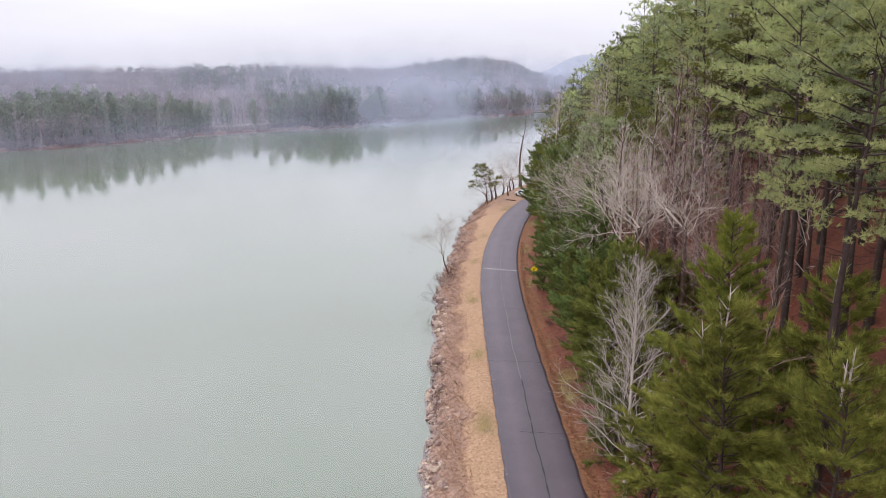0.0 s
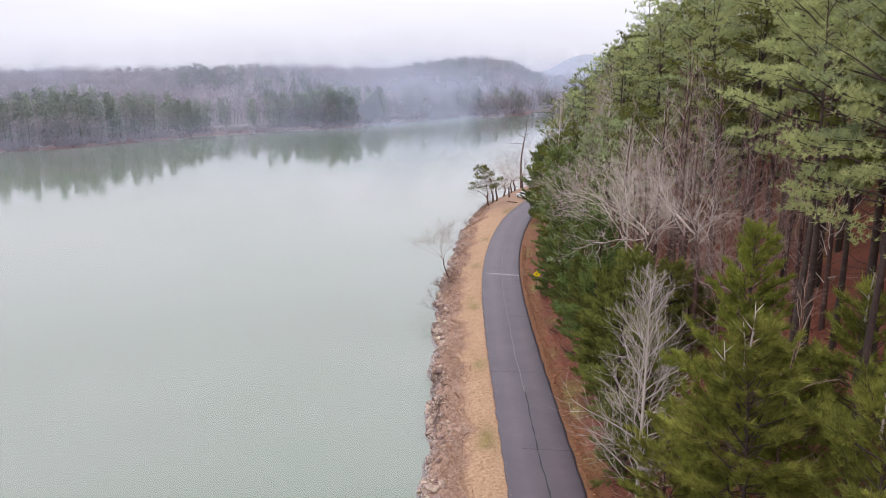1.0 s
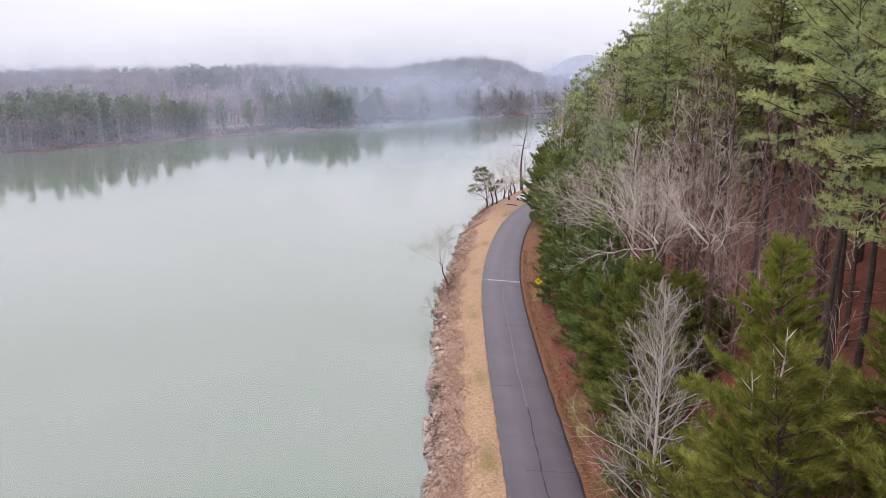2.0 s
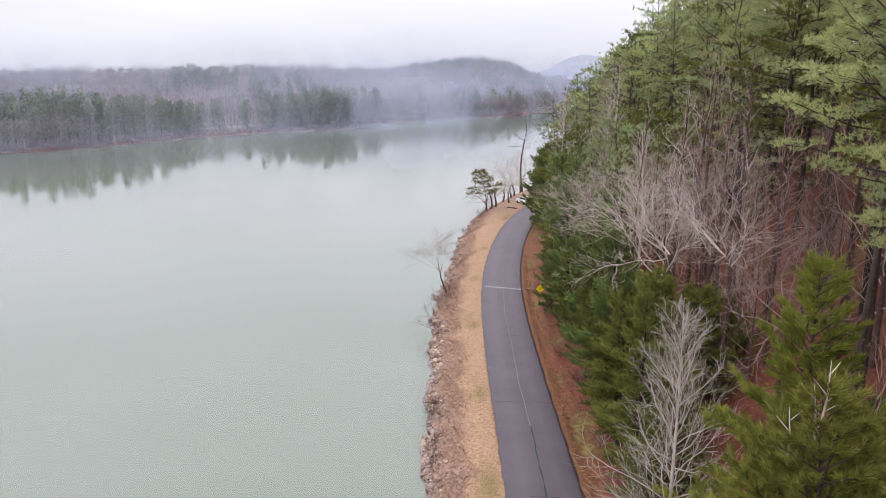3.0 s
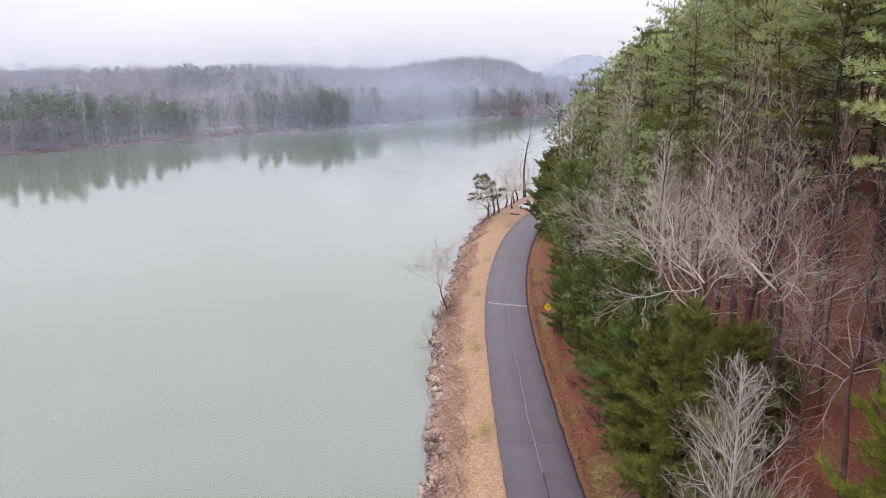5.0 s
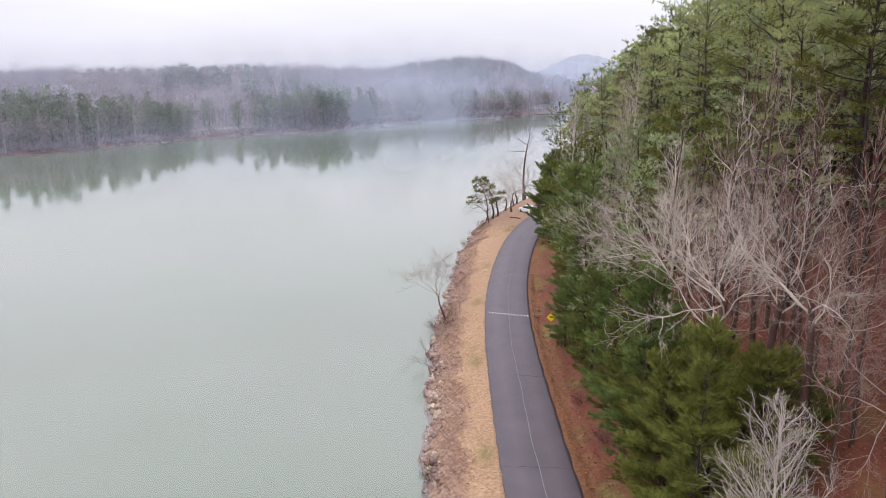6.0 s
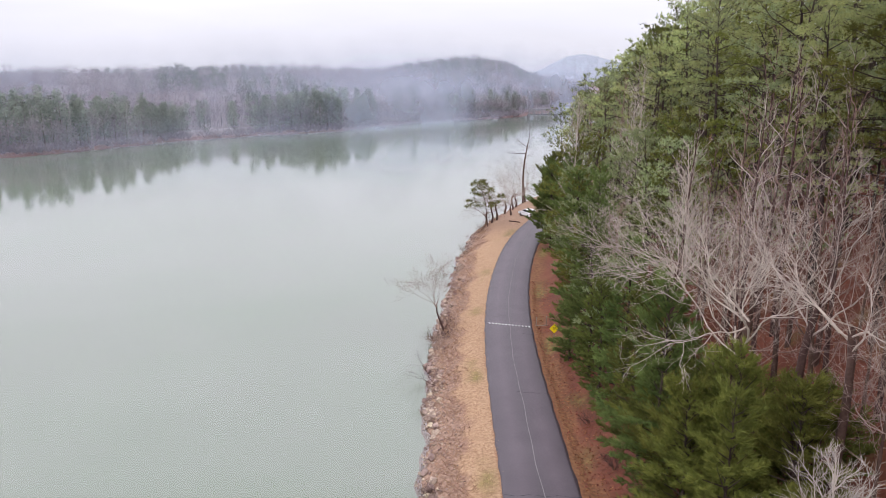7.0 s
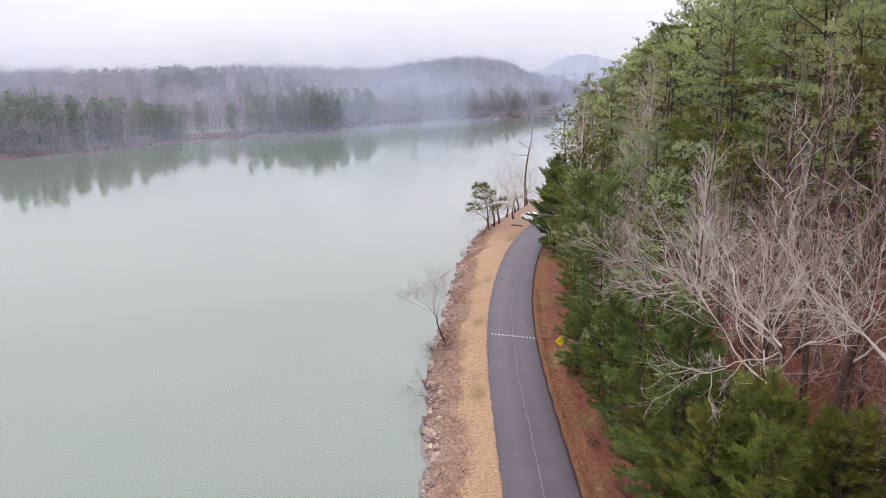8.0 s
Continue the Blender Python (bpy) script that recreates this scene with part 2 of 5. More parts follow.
# ---- mesh building ----
class Shape:
    """Vertices and faces gathered into one mesh."""

    def __init__(self):
        self.v, self.f = [], []

    def tube(self, path, radii, sides=5, cap=False):
        rings = []
        for i, p in enumerate(path):
            a, b = path[max(i - 1, 0)], path[min(i + 1, len(path) - 1)]
            d = (b - a).normalized()
            side = d.cross(Vector((0.31, 0.17, 0.93)) if abs(d.z) < 0.9 else Vector((1, 0.1, 0))).normalized()
            up = side.cross(d)
            start = len(self.v)
            for k in range(sides):
                w = 2 * math.pi * k / sides
                self.v.append(p + (side * math.cos(w) + up * math.sin(w)) * radii[i])
            rings.append(start)
        for a, b in zip(rings, rings[1:]):
            for k in range(sides):
                j = (k + 1) % sides
                self.f.append((a + k, a + j, b + j, b + k))
        if cap:
            self.f.append(tuple(rings[-1] + k for k in range(sides)))
            self.f.append(tuple(rings[0] + sides - 1 - k for k in range(sides)))

    def blade(self, base, tip, width, rng):
        d = tip - base
        side = d.cross(Vector((rng.uniform(-1, 1), rng.uniform(-1, 1), rng.uniform(-1, 1))))
        side = side.normalized() * width if side.length > 1e-6 else Vector((width, 0, 0))
        i = len(self.v)
        self.v += [base, tip + side, tip - side] if rng.random() < 0.5 else [tip, base - side, base + side]
        self.f.append((i, i + 1, i + 2))

    def needle(self, base, tip, width, rng):
        d = tip - base
        side = d.cross(Vector((rng.uniform(-1, 1), rng.uniform(-1, 1), rng.uniform(-1, 1))))
        side = side.normalized() * width if side.length > 1e-6 else Vector((width, 0, 0))
        i = len(self.v)
        self.v += [base - side, base + side, tip]
        self.f.append((i, i + 1, i + 2))

    def scale(self, c, facing, size, rng):
        """A leaf-like scale that lies across the given direction."""
        w = rng.uniform(0, 6.28)
        a = facing.cross(Vector((math.cos(w), math.sin(w), 0.3))).normalized() * size
        b = facing.cross(a).normalized() * size
        i = len(self.v)
        self.v += [c - a * 0.8 - b * 0.5, c + a * 0.8 - b * 0.5, c + b]
        self.f.append((i, i + 1, i + 2))

    def box(self, x0, x1, y0, y1, z0, z1):
        i = len(self.v)
        self.v += [Vector(p) for p in ((x0, y0, z0), (x1, y0, z0), (x1, y1, z0), (x0, y1, z0), (x0, y0, z1), (x1, y0, z1), (x1, y1, z1), (x0, y1, z1))]
        self.f += [tuple(i + k for k in q) for q in ((0, 3, 2, 1), (4, 5, 6, 7), (0, 1, 5, 4), (1, 2, 6, 5), (2, 3, 7, 6), (3, 0, 4, 7))]

    def mesh(self, name, mat, smooth=False):
        me = bpy.data.meshes.new(name)
        me.from_pydata([tuple(p) for p in self.v], [], self.f)
        me.materials.append(mat)
        if smooth:
            me.polygons.foreach_set("use_smooth", [True] * len(me.polygons))
        me.update()
        return me


def part(name, shape, mat, parent=None, label="", smooth=False):
    ob = new(name, shape.mesh(name, mat, smooth) if isinstance(shape, Shape) else shape)
    if parent:
        ob.parent = parent
    return tagged(ob, label)


def smooth_step(a, b, x):
    u = np.clip((x - a) / (b - a), 0, 1)
    return u * u * (3 - 2 * u)


# ---- the plan: shore, road, slope, far shore ----
SHORE_Y = [-400, -60, 0, 40, 60, 78, 96, 105, 114, 125, 134, 146, 152, 165, 176, 187, 197, 215, 260, 330, 420, 520, 640, 900, 1500, 3000]
SHORE_X = [-12, -6, -3.5, -1.7, -1.0, -0.9, -0.7, -0.3, 0.5, 1.8, 2.8, 4.0, 5.6, 7.2, 10.8, 15.2, 20, 29, 48, 76, 92, 104, 122, 170, 300, 600]
ROAD_Y = [-400, 0, 30, 46, 60, 75, 90, 100, 110, 120, 130, 140, 150, 160, 170, 180, 200, 230, 300]
ROAD_X = [-2, 6.4, 7.2, 7.35, 7.4, 7.45, 7.7, 8.05, 8.7, 9.75, 11.2, 13.0, 15.2, 18.2, 21.8, 26, 36, 54, 98]
FAR_X = [-3000, -600, -300, -215, -175, -159, -143, -128, -121.5, -110, -90, -69, -49, -38, -9, 25, 55, 90, 110, 160, 3000]
FAR_Y = [-900, 60, 205, 268, 292, 305, 322, 346, 362, 378, 392, 407, 424, 446, 494, 512, 534, 600, 680, 800, 5000]
_yy = np.arange(-400, 300.5, 0.5)
_road = np.interp(_yy, ROAD_Y, ROAD_X)
_k = np.exp(-np.linspace(-2.2, 2.2, 33) ** 2)
_road[16:-16] = np.convolve(_road, _k / _k.sum(), "valid")


def road_x(y):
    return np.interp(y, _yy, _road)


def shore_x(y):
    return np.interp(y, SHORE_Y, SHORE_X) + 0.25 * np.sin(y * 0.55) + 0.18 * np.sin(y * 1.37 + 1)


def far_y(x):
    return np.interp(x, FAR_X, FAR_Y) + 2.5 * np.sin(x * 0.13) + 1.2 * np.sin(x * 0.41)


def roughness(x, y, s):
    return np.sin(x * s + 1.3 * np.sin(y * s * 0.7)) * np.sin(y * s * 1.1 + 1.7 * np.sin(x * s * 0.6))


def near_height(x, y):
    u, v = x - shore_x(y), x - road_x(y)
    bank = np.interp(u, [-12, -2, 0, 1.2, 2.6, 4.2, 6], [-4, -1.0, -0.05, 0.75, 1.45, 1.9, 2.0])
    up = np.clip(v - 4.4, 0, None)
    hill = 36 * (1 - np.exp(-up * 0.62 / 36)) * smooth_step(0, 4, up) * np.interp(y, [-400, 90, 130, 190, 260, 420, 3000], [1.5, 1.5, 1.0, 0.45, 0.25, 0.2, 0.2])
    hill = hill + (0.35 * roughness(x, y, 0.45) + 0.12 * roughness(x, y, 1.7)) * smooth_step(0.5, 4, up)
    ditch = -0.28 * np.exp(-((v - 3.9) / 0.5) ** 2)
    verge = 0.05 * roughness(x, y, 1.3) * smooth_step(3.5, 6, u) * smooth_step(-2.9, -3.6, v)
    under = -0.14 * smooth_step(-2.35, -1.9, v) * smooth_step(2.35, 1.9, v)
    return np.where(u < 6, np.minimum(bank, 2.0 + 0 * v) + verge, 2.0 + verge) + hill * (u > 6) + ditch * (u > 6) + under * (u > 3)


def far_height(x, y):
    d = y - far_y(x)
    bank = np.interp(d, [-20, 0, 4, 30, 3000], [-4, 0, 1.0, 2.4, 3])
    top = np.interp(x, [-900, -420, -230, -60, 20, 75, 105, 140, 210, 700], [15, 16, 19, 20, 29, 30, 18, 9, 6, 5])
    rise = smooth_step(40, 300, d) * top * (1 + 0.10 * roughness(x, y, 0.017)) + smooth_step(20, 200, d) * 1.2 * roughness(x, y, 0.05)
    return bank + rise


def ground_height(x, y):
    x, y = np.asarray(x, float), np.asarray(y, float)
    return np.maximum(near_height(x, y), far_height(x, y))


def ground_z(x, y):
    return float(ground_height(x, y))


# ---- ground, water, road ----
def make_ground():
    def axis(stops):
        out = []
        for a, b, step in stops:
            out += list(np.arange(a, b, step))
        return np.array(out + [stops[-1][1]])

    gx = axis([(-3000, -600, 150), (-600, -200, 12), (-200, -12, 6), (-12, -4, 2), (-4, 14, 0.42), (14, 40, 1.1), (40, 130, 4), (130, 600, 25), (600, 3000, 200)])
    gy = axis([(-400, 0, 40), (0, 30, 3), (30, 120, 1.1), (120, 200, 1.6), (200, 560, 6), (560, 1000, 14), (1000, 3200, 110)])
    xx, yy = np.meshgrid(gx, gy)
    zz = ground_height(xx, yy)
    nx, ny = len(gx), len(gy)
    verts = np.stack([xx.ravel(), yy.ravel(), zz.ravel()], 1)
    idx = np.arange(nx * ny).reshape(ny, nx)
    quads = np.stack([idx[:-1, :-1].ravel(), idx[:-1, 1:].ravel(), idx[1:, 1:].ravel(), idx[1:, :-1].ravel()], 1)
    me = bpy.data.meshes.new("ground")
    me.from_pydata(verts.tolist(), [], quads.tolist())
    me.materials.append(GROUND)
    me.polygons.foreach_set("use_smooth", [True] * len(me.polygons))
    u, v = xx - shore_x(yy), xx - road_x(yy)
    near = (near_height(xx, yy) >= far_height(xx, yy)).astype(float)
    n1, n2 = roughness(xx, yy, 0.31), roughness(xx, yy, 0.9)
    left = smooth_step(-2.6, -2.9, v)
    right = smooth_step(2.6, 2.9, v)
    cover = {
        "stone": near * smooth_step(3.5, 2.3, u + 0.6 * n2) * left,
        "grass": near * smooth_step(2.2, 3.4, u + 0.8 * n2) * left * (1 - 0.55 * smooth_step(148, 166, yy)),
        "straw": near * 0.9 * right * smooth_step(4.9, 3.3, v + 0.9 * n1 + 0.4 * n2),
        "moss": near * (0.75 * np.exp(-((v + 4.2 - 0.5 * n1) / 0.8) ** 2) * smooth_step(0.2, 0.9, n1 + 0.4 * n2) * left
                        + 0.9 * right * np.exp(-((v - 4.2 - 0.6 * n2) / 1.1) ** 2) * smooth_step(-0.1, 0.7, n1) + 0.5 * smooth_step(5, 9, v) * smooth_step(0.5, 1, n2)),
        "shore": (1 - near) * smooth_step(5, 2.5, yy - far_y(xx)),
        "clay": near * smooth_step(146, 164, yy) * smooth_step(6, 3, v) * smooth_step(2, 4, u),
        "far": (1 - near) * smooth_step(3, 7, yy - far_y(xx)),
    }
    for key, value in cover.items():
        at = me.attributes.new(key, "FLOAT", "POINT")
        at.data.foreach_set("value", np.clip(value, 0, 1).ravel().astype(np.float32))
    ob = new("ground", me)
    return tagged(ob, "brown leaf-littered lakeshore and wooded hills", "ground", kind="structure")


def strip(y0, y1, step, left, right, z):
    """A band of ground along the road between two offsets from its middle."""
    s = Shape()
    ys = np.arange(y0, y1 + step / 2, step)
    for y in ys:
        dx = float(road_x(y + 0.5) - road_x(y - 0.5))
        n = Vector((1, -dx, 0)).normalized()
        c = Vector((float(road_x(y)), y, z))
        lo, hi = left(y) if callable(left) else left, right(y) if callable(right) else right
        s.v += [c + n * lo, c + n * hi]
    s.f += [(2 * i, 2 * i + 1, 2 * i + 3, 2 * i + 2) for i in range(len(ys) - 1)]
    return s


def make_road():
    """Asphalt slab with a crowned top and ragged edges, its cracks and seam."""
    rng = random.Random(5)
    s = Shape()
    ys = np.arange(-60, 292, 0.6)
    offsets = [-2.8, -2.79, -2.5, -1.3, 0.0, 1.3, 2.5, 2.79, 2.8]
    heights = [-0.16, -0.015, 0.0, 0.025, 0.04, 0.025, 0.0, -0.015, -0.16]
    for y in ys:
        dx = float(road_x(y + 0.5) - road_x(y - 0.5))
        n = Vector((1, -dx, 0)).normalized()
        c = Vector((float(road_x(y)), y, 2.03))
        jl, jr = 0.04 * math.sin(y * 1.9) + rng.uniform(-0.03, 0.03), 0.04 * math.sin(y * 1.4) + rng.uniform(-0.03, 0.03)
        for o, h in zip(offsets, heights):
            j = jl if o < -2.6 else jr if o > 2.6 else 0
            s.v.append(c + n * (o + j) + Vector((0, 0, h)))
    w = len(offsets)
    for i in range(len(ys) - 1):
        s.f += [(i * w + k, i * w + k + 1, (i + 1) * w + k + 1, (i + 1) * w + k) for k in range(w - 1)]
    me = s.mesh("road", ASPHALT, True)
    wear = me.attributes.new("wear", "FLOAT", "POINT")
    wear.data.foreach_set("value", [(0.0, 0.0, 0.1, 1.0, 0.15, 1.0, 0.1, 0.0, 0.0)[i % w] for i in range(len(s.v))])
    road = tagged(part("road", me, ASPHALT), "narrow grey asphalt lakeside road with cracks", "road", kind="structure")
    wig = lambda y: 0.12 + 0.05 * math.sin(y * 0.31) + 0.03 * math.sin(y * 0.9)
    part("centre_seam", strip(20, 176, 0.8, lambda y: wig(y) - 0.032, lambda y: wig(y) + 0.032, 2.078), SEAM, road, "pale filled centre seam")
    part("centre_crack", strip(20, 66, 0.8, lambda y: wig(y) - 0.05 + 0.03 * math.sin(y * 2.1), lambda y: wig(y) + 0.05 + 0.03 * math.sin(y * 2.7), 2.080), TAR, road, "dark tarred centre crack")
    for y, a, b, width in ((55.8, -1.2, 2.75, 0.10), (71.2, -2.7, 2.75, 0.09), (88.3, -0.2, 2.7, 0.10), (104.0, 1.4, 2.6, 0.07)):
        c = Shape()
        xs = np.linspace(a, b, 14)
        for i, o in enumerate(xs):
            yy = y + 0.10 * math.sin(i * 1.3 + y) - 0.03 * i
            z = 2.036 + 0.04 * (1 - abs(o) / 2.5 if abs(o) < 2.5 else 0)
            for q in (-1, 1):
                c.v.append(Vector((float(road_x(yy)) + o, yy + q * width * 0.5 * (0.6 + 0.4 * math.sin(i * 2.2)), z)))
        c.f += [(2 * i, 2 * i + 2, 2 * i + 3, 2 * i + 1) for i in range(13)]
        part("cross_crack", c, TAR, road, "dark crack across the road")
    return road


ground = make_ground()
water = Shape()
water.v = [Vector(p) for p in ((-3000, -400, 0), (700, -400, 0), (700, 3000, 0), (-3000, 3000, 0))]
water.f = [(0, 1, 2, 3)]
tagged(part("lake", water, WATER), "still grey-green lake mirroring the overcast sky", "lake", kind="structure")
body = Shape()
body.v = [p + Vector((0, 0, -0.3)) for p in water.v]
body.f = [(0, 1, 2, 3)]
tagged(part("lake_body", body, SILT), "green silt-clouded water just under the lake's surface", "lake", kind="structure")
road = make_road()

# ---- trees ----
def unit(rng):
    return Vector((rng.gauss(0, 1), rng.gauss(0, 1), rng.gauss(0, 1))).normalized()


def bent_trunk(rng, height, lean, wobble, n=9):
    a, b = rng.uniform(0, 6.28), rng.uniform(0, 6.28)
    return [Vector((lean[0] * u * u * height + wobble * math.sin(a + 4 * u) * u, lean[1] * u * u * height + wobble * math.sin(b + 5 * u) * u, height * u))
            for u in (i / (n - 1) for i in range(n))]


def on_path(path, u):
    k = min(int(u * (len(path) - 1)), len(path) - 2)
    f = u * (len(path) - 1) - k
    return path[k].lerp(path[k + 1], f)


def tuft(s, rng, c, d, size, width, blades):
    """A brush of needles round the end of a twig."""
    for _ in range(blades):
        way = d * 0.5 + unit(rng) * 0.85
        s.needle(c - d * (0.1 * size) + way * (0.12 * size), c + way * (size * rng.uniform(0.7, 1.2)), width, rng)


def pine_meshes(seed, height, crown_from, spread, branches, per_branch, tufts, blades, size, width, puff, bark, needles):
    """A forest pine: bare trunk with dead stubs, an uneven crown of limbs, each with flat puffs of needles on its side twigs."""
    rng = random.Random(seed)
    wood, crown = Shape(), Shape()
    trunk = bent_trunk(rng, height, (rng.uniform(-0.03, 0.03), rng.uniform(-0.03, 0.03)), 0.3)
    r0 = 0.05 + 0.0085 * height
    wood.tube(trunk, [r0 * (1 - 0.93 * (i / 8) ** 1.1) for i in range(9)], 7)
    turn, heavy = rng.uniform(0, 6.28), rng.uniform(0, 6.28)
    for i in range(branches):
        u = (i + rng.uniform(0, 0.8)) / branches
        turn += 2.4 + rng.uniform(-0.6, 0.6)
        if rng.random() < (0.30 if u < 0.25 else 0.08):
            continue
        base = on_path(trunk, crown_from + (0.985 - crown_from) * u)
        dome = min(1.0, 0.50 + 1.5 * u) * max(0.0, 1 - u ** 2.6) ** 0.62 + 0.10
        length = spread * dome * (1 + 0.22 * math.sin(turn - heavy)) * rng.uniform(0.55, 1.15)
        rise = math.radians(rng.uniform(-6, 16) + 46 * u * u)
        d = Vector((math.cos(turn) * math.cos(rise), math.sin(turn) * math.cos(rise), math.sin(rise)))
        sag = rng.uniform(-0.06, 0.12) * length
        path = [base + d * (length * q) + Vector((0, 0, sag * q * q)) + unit(rng) * (0.06 * length * q) for q in (0, 0.35, 0.7, 1)]
        thick = 0.014 + 0.010 * length
        wood.tube(path, [thick, thick * 0.75, thick * 0.5, thick * 0.2], 3)
        side = d.cross(Vector((0, 0, 1))).normalized()
        count = max(2, int(1.6 + per_branch * length / spread + rng.random()))
        for k in range(count):
            q = 1.02 - 0.62 * k / count
            off = side * (0.0 if k == 0 else rng.choice((-1, 1)) * length * rng.uniform(0.12, 0.34))
            clump = on_path(path, min(q, 0.999)) + off + Vector((0, 0, rng.uniform(0.0, 0.2)))
            if k and blades > 8:
                wood.tube([on_path(path, max(q - 0.2, 0)), clump], [0.016, 0.008], 3)
            broad = puff * rng.uniform(0.7, 1.2) * min(1.0, 0.5 + 0.2 * length)
            for _ in range(tufts):
                o = unit(rng) * rng.random() ** 0.4
                c = clump + Vector((o.x * broad, o.y * broad, o.z * 0.42 * broad))
                tuft(crown, rng, c, (d * 0.35 + Vector((o.x, o.y, o.z * 0.5)) * 0.8 + Vector((0, 0, 0.6))).normalized(), size, width, blades)
    for _ in range(9):                         # dead stubs on the bare trunk
        base = on_path(trunk, rng.uniform(0.25, 1) * crown_from)
        w = rng.uniform(0, 6.28)
        d = Vector((math.cos(w), math.sin(w), rng.uniform(-0.25, 0.3)))
        l = rng.uniform(0.5, 2.2)
        wood.tube([base, base + d * l * 0.6, base + d * l + Vector((0, 0, 0.15 * l))], [0.03, 0.022, 0.008], 3)
    for _ in range(5):
        tuft(crown, rng, trunk[-1] + unit(rng) * 0.12, Vector((0, 0, 1)), size, width, blades)
    return wood.mesh("trunk", bark, True), crown.mesh("crown", needles)


def evergreen_meshes(seed, height, radius, branches, dens, size, width, bark, needles, low=0.08, leaders=0, point=0.6):
    """A young pine or cedar, feathery from low down: limbs with side twigs, each twig a plume of needles."""
    rng = random.Random(seed)
    wood, crown, pale = Shape(), Shape(), Shape()
    trunk = bent_trunk(rng, height, (rng.uniform(-0.02, 0.02), 0), 0.2)
    r0 = 0.05 + 0.009 * height
    wood.tube(trunk, [r0 * (1 - 0.95 * i / 8) for i in range(9)], 6)
    turn, phase = rng.uniform(0, 6.28), rng.uniform(0, 6.28)
    for i in range(branches):
        u = (i + rng.uniform(0, 1)) / branches
        turn += 2.4 + rng.uniform(-0.7, 0.7)
        base = on_path(trunk, low + (0.99 - low) * u)
        lobe = 1 + 0.20 * math.sin(2 * turn + phase + 5 * u) + 0.26 * math.sin(9 * u + phase + turn)
        length = radius * (1 - u) ** point * min(1, 0.55 + 1.5 * u) * lobe * rng.uniform(0.55, 1.2) + 0.3
        rise = math.radians(8 + 40 * u + rng.uniform(-14, 20))
        d = Vector((math.cos(turn) * math.cos(rise), math.sin(turn) * math.cos(rise), math.sin(rise)))
        path = [base + d * (length * q) + Vector((0, 0, -0.14 * length * q * q + 0.14 * length * q ** 4)) for q in (0, 0.4, 0.75, 1)]
        wood.tube(path, [0.015 + 0.01 * length, 0.012 + 0.006 * length, 0.01, 0.004], 3)
        side = d.cross(Vector((0, 0, 1))).normalized()
        n = max(4, int(length / 0.22))
        for k in range(n + 1):
            q = 0.22 + 0.78 * (k + rng.random()) / n
            if k == n:
                start, ahead, bl = on_path(path, 0.93), d + Vector((0, 0, 0.15)), 0.4
            else:
                start = on_path(path, min(q, 0.999))
                ahead = d * 0.8 + side * rng.choice((-1, 1)) * rng.uniform(0.35, 1.0) + Vector((0, 0, rng.uniform(-0.15, 0.38)))
                bl = (0.28 + 0.34 * length * max(0.0, 1.05 - q)) * rng.uniform(0.7, 1.25)
            ahead = ahead.normalized()
            for _ in range(max(8, int(dens * bl))):
                p = start + ahead * (bl * rng.uniform(0.1, 1.05)) + unit(rng) * 0.05
                crown.needle(p, p + (ahead * 0.85 + unit(rng) * 0.7 + Vector((0, 0, 0.12))) * size * rng.uniform(0.7, 1.2), width, rng)
    for k in range(leaders):                   # bare pale shoots standing over the crown
        base = on_path(trunk, 0.95 - 0.06 * k) + Vector((rng.uniform(-0.5, 0.5) * k, rng.uniform(-0.5, 0.5) * k, 0))
        tip = base + Vector((rng.uniform(-0.4, 0.1), 0, rng.uniform(1.8, 2.6)))
        pale.tube([base, base.lerp(tip, 0.5) + Vector((0.06, 0, 0)), tip], [0.06, 0.04, 0.014], 4)
        for j in range(5):
            a = base.lerp(tip, 0.15 + 0.15 * j)
            w = rng.uniform(0, 6.28)
            pale.tube([a, a + Vector((math.cos(w) * 0.5, math.sin(w) * 0.5, 0.45))], [0.026, 0.008], 3)
    out = [wood.mesh("trunk", bark, True), crown.mesh("crown", needles)]
    return out + [pale.mesh("shoot", PALE_BARK, True)] if leaders else out


def bare_branch(s, rng, start, d, length, radius, level, counts, spread, lift, stop):
    n = (8, 5, 4, 3)[min(level, 3)]
    path, p, q = [start], start, d.normalized()
    for i in range(n - 1):
        q = (q + unit(rng) * (0.38 if level == 0 else 0.24 + 0.06 * level) + Vector((0, 0, lift * (0.44 - 0.62 * i / (n - 1) if level == 0 else 0.2)))).normalized()
        p = p + q * (length / (n - 1))
        path.append(p)
    tip = 0.2 if level == 0 else 0.33
    s.tube(path, [radius * (1 - (1 - tip) * i / (n - 1)) for i in range(n)], 5 if level == 0 else 4 if level == 1 else 3)
    if level >= stop:
        return
    c, first = counts[level], 0.40 if level == 0 else 0.24
    for k in range(c):
        u = first + (1 - first) * (k + rng.random()) / c
        at = on_path(path, min(u, 0.999))
        j = min(int(u * (n - 1)), n - 2)
        along = (path[j + 1] - path[j]).normalized()
        axis = along.cross(unit(rng)).normalized()
        w = math.radians(spread[level] * rng.uniform(0.65, 1.25))
        bare_branch(s, rng, at, along * math.cos(w) + axis * math.sin(w), length * rng.uniform(0.38, 0.62) * (1.2 - 0.5 * u), max(radius * 0.42 * (1.1 - 0.45 * u), 0.007), level + 1, counts, spread, lift, stop)


